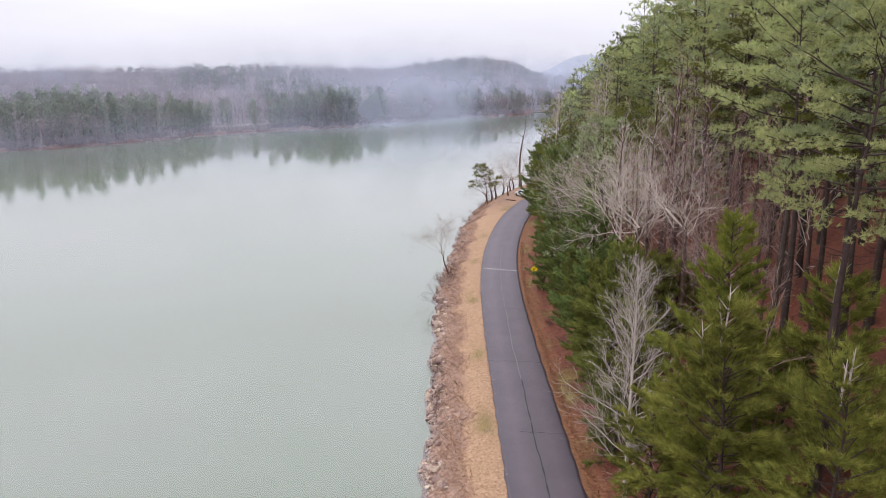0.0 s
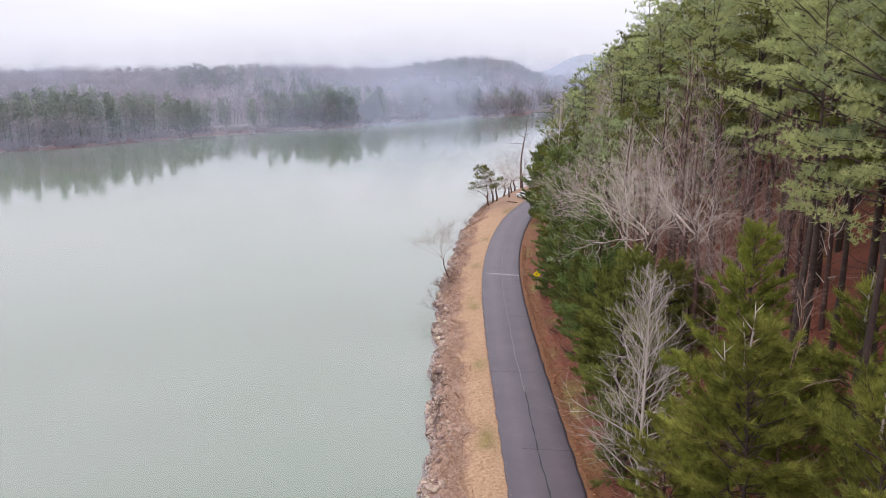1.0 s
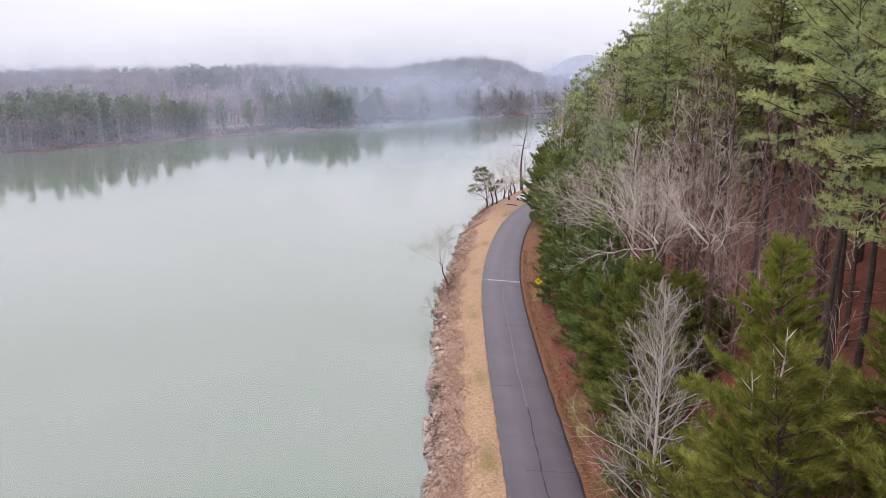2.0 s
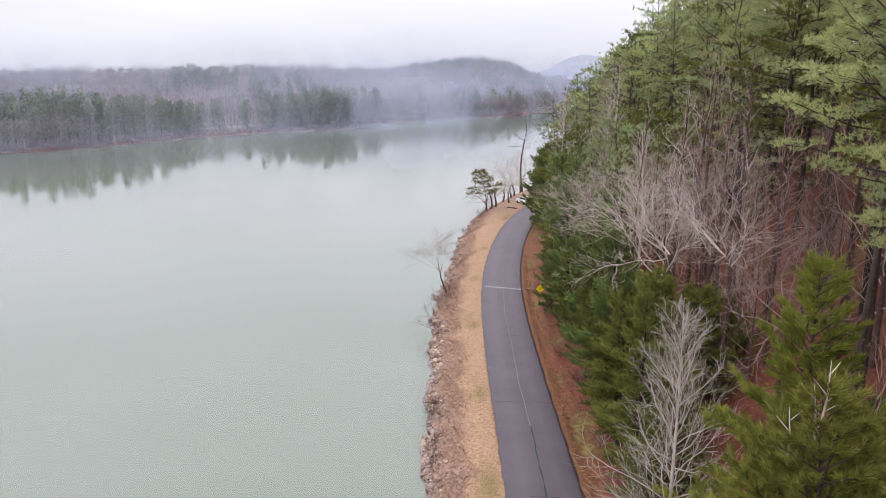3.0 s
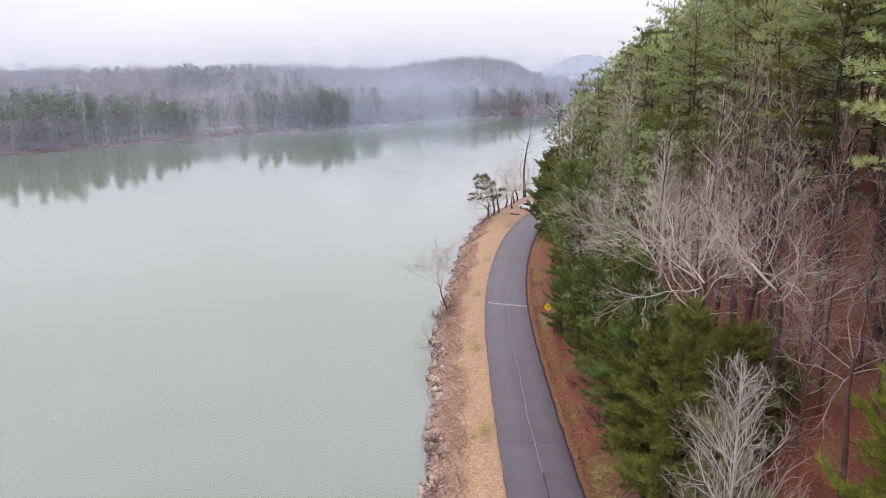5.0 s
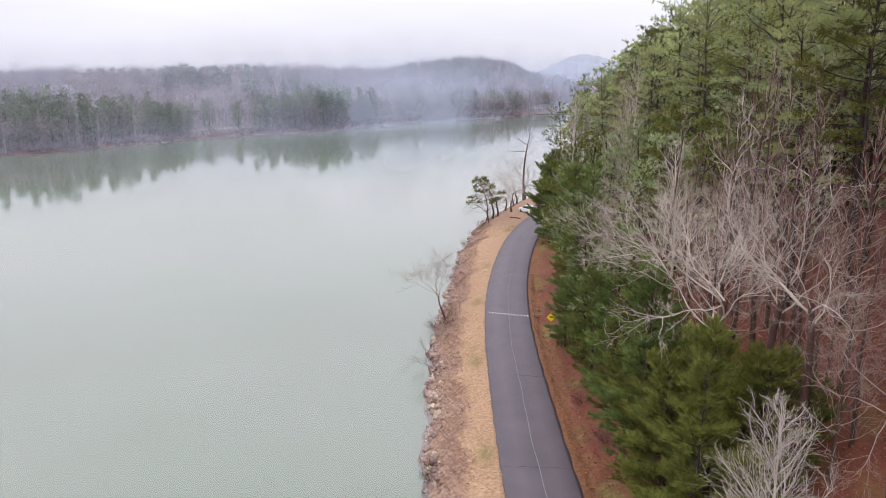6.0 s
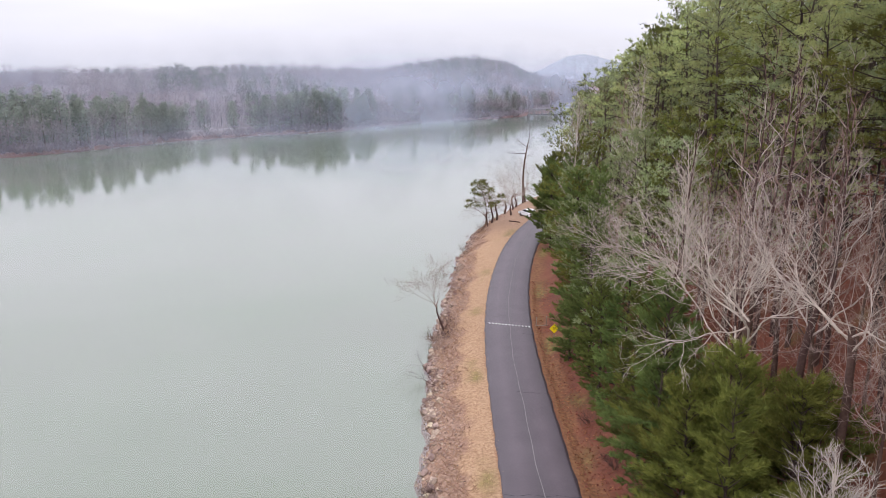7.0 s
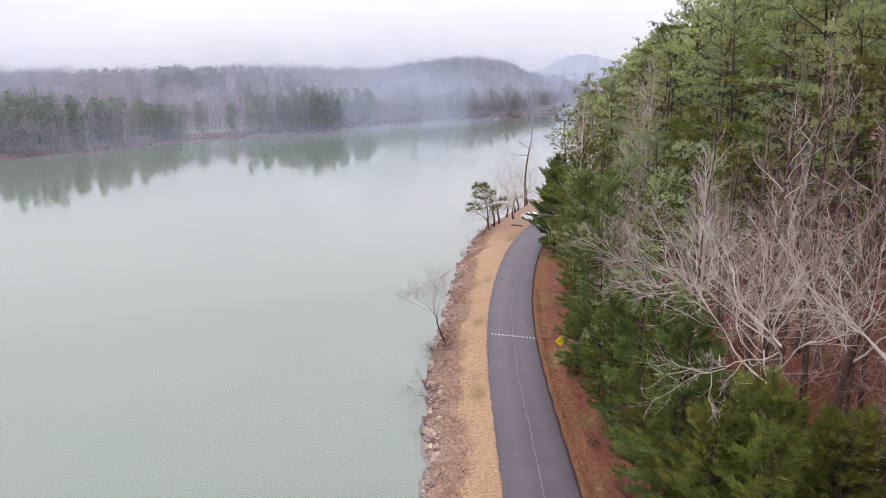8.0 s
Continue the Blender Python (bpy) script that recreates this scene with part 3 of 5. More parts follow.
def slender_bare_tree(seed, height, reach, bark, branches=34, counts=(6, 4), twig=1.0, stem=None):
    """One straight leader with long upswept side branches."""
    rng = random.Random(seed)
    s, side_wood = Shape(), Shape()
    trunk = bent_trunk(rng, height, (rng.uniform(-0.02, 0.02), 0), 0.25, 10)
    r0 = 0.03 + 0.0085 * height
    s.tube(trunk, [r0 * (1 - 0.93 * i / 9) for i in range(10)], 7)
    turn = 0.0
    for i in range(branches):
        u = 0.16 + 0.82 * (i + rng.random()) / branches
        turn += 2.4 + rng.uniform(-0.5, 0.5)
        rise = math.radians(20 + 44 * u + rng.uniform(-10, 10))
        d = Vector((math.cos(turn) * math.cos(rise), math.sin(turn) * math.cos(rise), math.sin(rise)))
        length = reach * min(1.0, 0.62 + 1.1 * u) * (1 - u) ** 0.62 * rng.uniform(0.75, 1.15) + 0.5
        bare_branch(side_wood, rng, on_path(trunk, u), d, length, 0.018 + 0.011 * length * twig, 1, (0, *counts), (0, 38, 38), 0.45, 3)
    return s.mesh("trunk", stem or bark, True), side_wood.mesh("crown", bark, True)


def arching_bare_tree(seed, fork, limbs, reach, side, width, bark, radius, counts=(9, 6, 4), rises=(16, 24, 33, 43, 54), lift=0.10):
    """A dark trunk whose pale limbs sweep out in wide crooked arches, mostly to one side."""
    rng = random.Random(seed)
    s, c = Shape(), Shape()
    trunk = bent_trunk(rng, fork, (-0.01, -0.01), 0.35, 8)
    s.tube(trunk, [radius * (1 - 0.45 * i / 7) for i in range(8)], 8)
    for i in range(limbs):
        w = math.radians(side + width * ((i + rng.random()) / limbs - 0.5))
        rise = math.radians(rng.choice(rises) + rng.uniform(-8, 8))
        d = Vector((math.cos(w) * math.cos(rise), math.sin(w) * math.cos(rise), math.sin(rise)))
        u = 0.80 + 0.20 * rng.random() ** 0.7
        bare_branch(c, rng, on_path(trunk, min(u, 0.995)), d, reach * rng.uniform(0.7, 1.1) * (1 - 0.2 * d.z), radius * rng.uniform(0.11, 0.22), 0, counts, (40, 44, 42), lift, 3)
    return s.mesh("trunk", DARK_BARK, True), c.mesh("crown", bark, True)


def tree(name, meshes, x, y, label, category, turn=0.0, scale=1.0, group="", sink=0.15, tilt=(0, 0)):
    """An Empty at the foot with the trunk and the crown under it."""
    ob = new(name)
    for me in meshes:
        child = new(me.name.split(".")[0], me)
        child.parent = ob
    ob.matrix_basis = pose(x, y, ground_z(x, y) - sink, tilt[0], tilt[1], turn) @ Matrix.Scale(scale, 4)
    return tagged(ob, label, category, group)


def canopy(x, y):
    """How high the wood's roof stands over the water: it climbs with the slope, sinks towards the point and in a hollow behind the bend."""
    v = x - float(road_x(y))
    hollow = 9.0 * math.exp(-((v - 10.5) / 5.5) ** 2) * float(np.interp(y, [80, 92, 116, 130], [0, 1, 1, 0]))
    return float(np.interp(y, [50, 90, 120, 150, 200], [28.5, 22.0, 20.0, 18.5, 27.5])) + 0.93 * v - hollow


def copies(first, places, rng, lo=0.85, hi=1.12, height=None):
    for x, y in places:
        k = rng.uniform(lo, hi)
        if height:
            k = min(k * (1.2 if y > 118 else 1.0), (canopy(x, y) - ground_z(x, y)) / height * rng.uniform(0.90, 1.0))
        ob = copy_thing(first, pose(x, y, ground_z(x, y) - 0.15, rng.uniform(-2, 2), rng.uniform(-2, 2), rng.uniform(0, 360)))
        ob.scale = (k, k, k * rng.uniform(0.94, 1.06))


# trees that stand out along the road
tree("bare_tree", slender_bare_tree(3, 17.2, 5.7, WHITE_BARK, 62, (9, 5), 0.41), 12.5, 45.2, "slender leafless tree with pale grey upswept branches beside the road", "tree", 20)
tree("white_pine", evergreen_meshes(4, 16.6, 4.8, 96, 74, 0.32, 0.019, PINE_BARK, TIP_NEEDLES, 0.22, 3, 0.42), 14.0, 33.6, "yellow-green feathery young pine with pale leader tips", "tree", 0)
tree("cedar_tree", evergreen_meshes(6, 18.6, 3.5, 160, 78, 0.26, 0.020, PINE_BARK, BRIGHT_NEEDLES, 0.12, 0, 0.52), 15.2, 38.3, "dense bright green conical cedar on the slope", "tree", 0)
tree("white_pine", evergreen_meshes(9, 13.0, 4.6, 62, 66, 0.32, 0.019, PINE_BARK, TIP_NEEDLES, 0.2, 2, 0.42), 16.6, 28.2, "yellow-green feathery young pine on the slope", "tree", 70)
tree("white_pine", evergreen_meshes(11, 12.0, 3.6, 80, 70, 0.32, 0.019, PINE_BARK, TIP_NEEDLES, 0.16, 2, 0.42), 20.2, 35.6, "tall yellow-green young pine with pale shoots", "tree", 130)
tree("white_pine", evergreen_meshes(10, 8.0, 3.0, 70, 60, 0.30, 0.020, PINE_BARK, TIP_NEEDLES, 0.05, 0, 0.42), 13.2, 42.0, "low yellow-green young pine beside the road", "tree", 10)
tree("sycamore_tree", arching_bare_tree(12, 11.6, 9, 8.8, 168, 200, PALE_BARK, 0.36, (9, 6, 4), (14, 24, 34, 46, 58), 0.24), 17.0, 62.8, "large leafless sycamore with white arching limbs over the slope", "tree", 0)
tree("sycamore_tree", arching_bare_tree(15, 11.6, 6, 7.0, 170, 330, PALE_BARK, 0.28, (7, 5, 3), (16, 28, 40, 56), 0.28), 18.9, 56.2, "leafless tree with pale crooked limbs among brown trunks", "tree", 0)
tree("bare_tree", arching_bare_tree(16, 8.6, 8, 6.4, 175, 340, TWIG_BARK, 0.19, (8, 6, 4), (14, 26, 38, 52), 0.2), 20.2, 50.2, "leafless pinkish-grey hardwood with a tangled crown behind the cedar", "tree", 0)
tree("sycamore_tree", arching_bare_tree(17, 10.6, 8, 9.6, 180, 350, PALE_BARK, 0.30, (7, 5, 3), (30, 42, 55, 68), 0.22), 19.8, 61.6, "tall leafless sycamore with upright pale limbs", "tree", 0)
tree("sycamore_tree", arching_bare_tree(19, 11.4, 10, 8.2, 178, 260, PALE_BARK, 0.30, (8, 5, 4), (12, 22, 34, 50), 0.24), 16.6, 74.6, "leafless sycamore with pale limbs reaching towards the road", "tree", 0)
for seed, x, y, h, r, low, mat, words in ((21, 14.0, 67.4, 15.4, 3.5, 0.08, CEDAR_NEEDLES, "deep green bushy pine overhanging the road"), (22, 13.7, 61.6, 12.2, 2.9, 0.06, YELLOW_NEEDLES, "olive-green bushy pine beside the road"),
                                          (23, 13.3, 55.4, 14.6, 2.9, 0.10, YELLOW_NEEDLES, "yellow-green bushy young pine beside the road"), (24, 17.2, 56.8, 9.8, 2.9, 0.08, YELLOW_NEEDLES, "broad olive-green young pine on the slope"),
                                          (34, 15.8, 60.2, 11.4, 3.0, 0.10, YELLOW_NEEDLES, "olive-green young pine under the leafless limbs"), (35, 12.9, 50.4, 6.0, 2.2, 0.05, DARK_NEEDLES, "small dark cedar at the road's edge"),
                                          (39, 14.6, 51.6, 9.6, 2.7, 0.08, YELLOW_NEEDLES, "olive-green young pine beside the leafless tree")):
    tree("evergreen_tree", evergreen_meshes(seed, h, r, 100, 60, 0.28, 0.023, PINE_BARK, mat, low, 0, 0.42), x, y, words, "tree", seed * 47)
tree("evergreen_tree", evergreen_meshes(40, 6.2, 1.9, 70, 60, 0.24, 0.026, PINE_BARK, CEDAR_NEEDLES, 0.05, 0, 0.42), 13.6, 95.4, "small bushy green cedar in front of the road sign", "tree", 15)
low_pines = [evergreen_meshes(200 + k, 7.0, 3.0, 56, 36, 0.30, 0.028, PINE_BARK, mat, 0.08, 0, 0.5) for k, mat in enumerate((YELLOW_NEEDLES, DARK_NEEDLES))]
for k, (x, y, sc) in enumerate(((15.3, 58.0, 1.0), (15.6, 65.6, 1.2), (18.2, 63.4, 0.9), (16.6, 71.5, 1.1), (18.4, 44.5, 0.8), (20.6, 41.0, 0.9), (14.6, 63.9, 1.35), (17.2, 67.2, 1.05), (15.2, 70.2, 1.2), (19.6, 58.6, 1.0))):
    tree("young_pine", low_pines[k % 2], x, y, "olive-green young pine in the understorey", "tree", 83 * k, sc, "young pines under the wood")
for seed, x, y, h, r, mat, words in ((25, 14.4, 72.4, 13.8, 3.2, DARK_NEEDLES, "deep green pine hanging over the road edge"), (26, 14.6, 78.2, 15.0, 3.3, CEDAR_NEEDLES, "tall green pine beside the road"),
                                     (36, 14.0, 83.8, 11.0, 3.2, DARK_NEEDLES, "bushy dark cedar beside the road"), (27, 14.3, 89.2, 15.0, 3.6, CEDAR_NEEDLES, "green pine beside the road"),
                                     (28, 15.6, 95.5, 17.5, 3.4, CEDAR_NEEDLES, "tall dark cedar behind the road sign"), (37, 15.8, 102.5, 11.0, 3.3, YELLOW_NEEDLES, "bushy olive cedar beside the speed bump"),
                                     (29, 16.6, 109.0, 15.0, 3.7, CEDAR_NEEDLES, "green pine at the road's bend"), (30, 17.8, 117.0, 14.5, 3.9, BLUE_NEEDLES, "grey-green cedar at the road's bend"),
                                     (31, 19.0, 126.0, 15.0, 4.2, CEDAR_NEEDLES, "green cedar leaning over the bend"), (32, 20.4, 135.0, 15.0, 4.2, CEDAR_NEEDLES, "green pine over the bend"),
                                     (33, 19.3, 145.5, 14.5, 4.3, CEDAR_NEEDLES, "green cedar hiding the road's end"), (38, 20.9, 153.0, 15.0, 4.3, DARK_NEEDLES, "dark cedar standing over the pull-off")):
    tree("evergreen_tree", evergreen_meshes(seed, h, r, 96 if r < 4.25 else 190, 30, 0.27, 0.040, PINE_BARK, mat, 0.05, 0, 0.5), x, y, words, "tree", seed * 47)

for k, (x, y, h, r, bark) in enumerate(((18.9, 124.4, 22.5, 4.8, PALE_BARK), (24.6, 114.5, 23.0, 5.6, PALE_BARK), (25.5, 126.0, 22.0, 4.6, GREY_BARK), (22.4, 110.0, 20.5, 5.0, PALE_BARK), (17.2, 92.5, 13.0, 3.6, GREY_BARK), (20.4, 83.0, 16.5, 4.4, PALE_BARK))):
    tree("bare_tree", slender_bare_tree(210 + k, h, r, bark, 40, (7, 4), 0.75), x, y, "leafless tan tree between the roadside evergreens", "tree", 61 * k)

# the wood on the slope
PINE_KINDS = ((25.0, 0.48, 4.8, PINE_NEEDLES), (27.0, 0.54, 4.5, PINE_NEEDLES), (23.0, 0.46, 5.0, BLUE_NEEDLES), (25.5, 0.50, 4.8, PINE_NEEDLES), (21.0, 0.44, 4.4, YELLOW_NEEDLES))
FINE_PINES = [pine_meshes(46 + k, h, c + 0.11, sp * 0.95, 36, 3.8, 14, 13, 0.22, 0.0185, 0.64, PINE_BARK, m) for k, (h, c, sp, m) in enumerate(PINE_KINDS)]
NEAR_PINES = [pine_meshes(41 + k, h, c - 0.06, sp, 36, 3.4, 9, 9, 0.28, 0.030, 0.68, PINE_BARK, m) for k, (h, c, sp, m) in enumerate(PINE_KINDS)]
FAR_PINES = [pine_meshes(51 + k, h, c - 0.04, sp, 28, 3.0, 5, 5, 0.34, 0.070, 0.75, PINE_BARK, m) for k, ((h, c, sp, _), m) in enumerate(zip(PINE_KINDS, (BLUE_NEEDLES, DARK_NEEDLES, PINE_NEEDLES, DARK_NEEDLES, BLUE_NEEDLES)))]
MID_KINDS = ((13.0, 0.12, 3.9, DARK_NEEDLES), (15.5, 0.16, 4.2, BLUE_NEEDLES), (11.0, 0.10, 3.6, BLUE_NEEDLES), (14.0, 0.12, 4.0, YELLOW_NEEDLES))
MID_PINES = [pine_meshes(221 + k, h, c, sp, 32, 3.0, 6, 6, 0.31, 0.053, 0.70, PINE_BARK, m) for k, (h, c, sp, m) in enumerate(MID_KINDS)]
BARES = [slender_bare_tree(61 + k, h, r, bark, 22, (5, 3) if bark == PALE_BARK else (4, 3), 0.6, DARK_BARK) for k, (h, r, bark) in enumerate(((19, 4.6, GREY_BARK), (21, 4.2, PALE_BARK), (16, 3.8, GREY_BARK), (18.5, 5.0, GREY_BARK)))]
taken = [(12.5, 45.2), (14.0, 33.6), (15.4, 38.5), (16.6, 28.2), (20.2, 35.6), (16.9, 62.6), (18.9, 56.2), (19.8, 61.6), (20.2, 50.2), (16.6, 74.6), (14.0, 67.4), (13.7, 61.6), (13.3, 55.4), (17, 56.6), (15.8, 60.2), (18, 171.5)]
rng = random.Random(77)
spots = {"fine": [], "near": [], "far": [], "mid": [], "bare": [], "deep": []}
for _ in range(12000):
    y = rng.uniform(14, 215)
    v = 4.6 + 70 * rng.random() ** 1.25
    x = float(road_x(y)) + v
    if x > 78 or x - float(shore_x(y)) < 12 or (y < 33 and x < 24):
        continue
    clearing = 50.5 < y < 81 and x < 27 - 0.12 * max(0, y - 66)
    open_edge = 38 < y <= 50.5 and v < 12.5
    gap = (2.2 if x > 20.5 else 2.8) if clearing else 2.9 if y < 76 and v < 32 else 3.6 + 0.02 * v
    if open_edge or (clearing and (x < 17.5 or x < 24 and y < 60)) or (v < 8.0 and not clearing and y < 160):
        continue
    if any((x - a) ** 2 + (y - b) ** 2 < gap * gap for a, b in taken):
        continue
    taken.append((x, y))
    if clearing or rng.random() < (0.14 if v < 14 else 0.03):
        spots["bare"].append((x, y))
    elif 84 < y < 128 and v < 16.5:
        spots["mid"].append((x, y))
    elif x > 0.66 * y + 6 or v > 50 or (v > 30 and y < 130):
        spots["deep"].append((x, y))           # deep in the wood, where single trees are lost
    else:
        spots["fine" if y < 71 and v < 24 else "near" if y < 116 and v < 27 else "far"].append((x, y))
for _ in range(5000):                            # a lower storey of pines that closes the gaps under the tall ones
    y, v = rng.uniform(73, 140), rng.uniform(11, 36)
    x = float(road_x(y)) + v
    if (y < 82 and x < 26.5) or len(spots["mid"]) >= 68 or any((x - a) ** 2 + (y - b) ** 2 < 2.3 ** 2 for a, b in taken):
        continue
    taken.append((x, y))
    spots["mid"].append((x, y))
for kind, meshes, sizes in (("fine", FINE_PINES, PINE_KINDS), ("near", NEAR_PINES, PINE_KINDS), ("far", FAR_PINES, PINE_KINDS), ("mid", MID_PINES, MID_KINDS)):
    for k, me in enumerate(meshes):
        mine = spots[kind][k::len(meshes)]
        words = "lower bushy pine between the tall trunks" if kind == "mid" else "tall green forest pine with a bare dark trunk"
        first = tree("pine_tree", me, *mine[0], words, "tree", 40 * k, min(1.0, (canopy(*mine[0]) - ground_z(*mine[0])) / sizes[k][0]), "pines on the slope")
        copies(first, mine[1:], rng, 0.88, 1.1, sizes[k][0])
for k, me in enumerate(BARES):
    mine = spots["bare"][k::len(BARES)]
    first = tree("bare_tree", me, *mine[0], "leafless grey-brown hardwood on the leaf-covered slope", "tree", 40 * k, group="leafless trees on the slope")
    copies(first, mine[1:], rng, 0.85, 1.1, 21)

saplings = slender_bare_tree(240, 12.5, 3.6, GREY_BARK, 26, (5, 3), 0.5, DARK_BARK)
for k, (x, y, sc) in enumerate(((20.6, 55.6, 0.9), (22.6, 57.4, 1.05), (24.2, 54.6, 1.1), (22.0, 59.6, 1.0), (25.6, 58.2, 1.15), (23.4, 51.6, 0.95), (26.6, 55.4, 1.2))):
    tree("bare_tree", saplings, x, y, "slim leafless brown sapling on the leaf-covered slope", "tree", 71 * k, sc, "leafless saplings on the slope")


def joined_wood(name, kinds, sizes, places, label, rng):
    """Whole trees, trunks and crowns, joined into one mesh."""
    verts, loops, slots, base = [], [], [], 0
    for x, y in places:
        k = rng.randrange(len(kinds))
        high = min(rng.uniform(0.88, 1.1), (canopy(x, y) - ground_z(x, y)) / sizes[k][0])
        w = rng.uniform(0, 6.28)
        c, q = math.cos(w) * high, math.sin(w) * high
        for slot, me in enumerate(kinds[k]):
            v = np.empty(len(me.vertices) * 3)
            me.vertices.foreach_get("co", v)
            v = v.reshape(-1, 3)
            verts.append(np.stack([v[:, 0] * c - v[:, 1] * q + x, v[:, 0] * q + v[:, 1] * c + y, v[:, 2] * high + ground_z(x, y) - 0.15], 1))
            loops += [tuple(i + base for i in p.vertices) for p in me.polygons]
            slots += [slot] * len(me.polygons)
            base += len(v)
    me = bpy.data.meshes.new(name)
    me.from_pydata(np.concatenate(verts).tolist(), [], loops)
    me.materials.append(PINE_BARK)
    me.materials.append(PINE_NEEDLES)
    me.polygons.foreach_set("material_index", slots)
    return tagged(new(name, me), label, "woods", kind="stuff")


DEEP_PINES = [pine_meshes(231 + k, h, c, sp, 11, 2.0, 2, 4, 1.2, 0.26, 0.9, PINE_BARK, m) for k, (h, c, sp, m) in enumerate(PINE_KINDS[:2])]
joined_wood("pine_woods", DEEP_PINES, PINE_KINDS, spots["deep"], "green pine woods going on up the slope", rng)


# ---- trees on the bank and at the point ----
tree("lakeside_tree", arching_bare_tree(71, 3.4, 10, 7.0, 160, 300, GREY_BARK, 0.13, (7, 5, 3), (44, 54, 64, 74), 0.16), 0.9, 108.4, "leafless grey tree leaning over the water", "tree", sink=0.1, tilt=(0, -12))
tree("point_pine", pine_meshes(72, 7.4, 0.42, 2.9, 20, 3.0, 7, 7, 0.30, 0.045, 0.62, DARK_BARK, YELLOW_NEEDLES), 10.2, 165.8, "crooked green pine at the point's bank", "tree", 30, tilt=(0, -10), scale=1.2)
for seed, x, y, h, reach in ((73, 11.2, 168.4, 3.2, 5.4), (74, 12.4, 171.2, 3.4, 5.8), (75, 10.0, 169.6, 2.4, 5.8), (76, 14.6, 177.5, 2.8, 7.2), (77, 16.8, 182.5, 3.2, 7.8), (78, 18.0, 187.0, 3.0, 8.0), (79, 20.6, 192.5, 3.4, 8.0), (80, 15.6, 174.8, 2.4, 5.6)):
    tree("bank_tree", arching_bare_tree(seed, h, 11, 1.12 * reach, seed * 40, 360, GREY_BARK if seed % 2 else PALE_BARK, 0.24, (5, 4, 2)), x, y, "leafless pale tree with a dark trunk on the clay point", "tree", seed * 31, group="leafless trees on the point")
rs = random.Random(81)
snag, snag_limbs = Shape(), Shape()
stem = bent_trunk(rs, 13.2, (0.03, 0), 0.5, 8)
snag.tube(stem, [0.30, 0.27, 0.25, 0.23, 0.20, 0.18, 0.15, 0.12], 7)
for u, w, l, lift, thick in ((0.99, 0.5, 4.6, 1.6, 0.085), (0.97, 3.3, 3.0, 0.9, 0.07), (0.86, 3.0, 3.6, 0.15, 0.07), (0.78, 0.2, 2.4, 0.6, 0.055), (0.92, 0.3, 2.6, 0.8, 0.05)):
    bare_branch(snag_limbs, rs, on_path(stem, u), Vector((math.cos(w), math.sin(w) * 0.3, lift)), l, thick, 1, (0, 4, 2), (0, 48, 42), 0.15, 3)
tree("dead_snag", (snag.mesh("trunk", DARK_BARK, True), snag_limbs.mesh("crown", DARK_BARK, True)), 20.0, 191.0, "tall dead snag with a few dark crooked limbs", "tree", 0)


# ---- far shore ----
def far_tree_shape(seed, kind):
    """A distant tree as seen across the lake: real stem, and for a leafless one a rounded crown of fine twigs."""
    r, s = random.Random(seed), Shape()
    h = r.uniform(9.5, 14) if kind == "bare" else r.uniform(14, 20)
    s.tube([Vector((0, 0, 0)), Vector((r.uniform(-0.5, 0.5), 0, h * 0.85))], [0.16, 0.03], 3)
    if kind == "bare":
        wide = h * r.uniform(0.30, 0.44)
        for k in range(72):
            o = unit(r)
            o.z = abs(o.z) if k % 4 else o.z
            end = Vector((o.x * wide, o.y * wide, h * 0.56 + o.z * h * 0.42)) * r.uniform(0.86, 1.04)
            if k % 6:
                s.scale(end, (o + unit(r) * 0.4).normalized(), 0.033 * h * r.uniform(0.6, 1.2), r)
            else:
                s.blade(Vector((end.x * 0.4, end.y * 0.4, max(0.1 * h, end.z - 0.22 * h))), end * 0.97, 0.07, r)
    return s, h


def needles_far(seed, h, blades=170, size=1.0, wide=3.3, low=0.28):
    """A distant pine's crown: clouds of needles on a rounded, uneven outline."""
    r, s = random.Random(seed), Shape()
    clouds = max(14, blades // 11)
    for k in range(clouds):
        u = (k + r.random()) / clouds
        w = r.uniform(0, 6.28)
        rad = wide * max(0.0, 1 - u) ** 0.5 * min(1.0, 0.6 + 1.1 * u) * r.uniform(0.3, 1.0)
        c = Vector((math.cos(w) * rad, math.sin(w) * rad, h * (low + (0.97 - low) * u)))
        broad = 1.35 * size * r.uniform(0.7, 1.2)
        for _ in range(blades // clouds):
            o = unit(r)
            o.z = abs(o.z) if r.random() < 0.7 else o.z
            s.scale(c + Vector((o.x, o.y, o.z * 0.6)) * (broad * r.uniform(0.75, 1.05)), (o + unit(r) * 0.45).normalized(), 0.40 * size * r.uniform(0.6, 1.2), r)
    return s


def scatter(name, shapes, places, mat, label, rng, category="woods"):
    """Many copies of a few shapes joined into one mesh."""
    verts, faces, base = [], [], 0
    packed = [(np.array([tuple(p) for p in s.v]), s.f) for s in shapes]
    for x, y in places:
        v, f = packed[rng.randrange(len(packed))]
        k, w = rng.uniform(0.75, 1.15), rng.uniform(0, 6.28)
        c, q = math.cos(w) * k, math.sin(w) * k
        out = np.stack([v[:, 0] * c - v[:, 1] * q + x, v[:, 0] * q + v[:, 1] * c + y, v[:, 2] * k * rng.uniform(0.85, 1.1) + ground_z(x, y) - 0.2], 1)
        verts.append(out)
        faces += [tuple(i + base for i in face) for face in f]
        base += len(v)
    me = bpy.data.meshes.new(name)
    me.from_pydata(np.concatenate(verts).tolist(), [], faces)
    me.materials.append(mat)
    return tagged(new(name, me), label, category, kind="stuff")


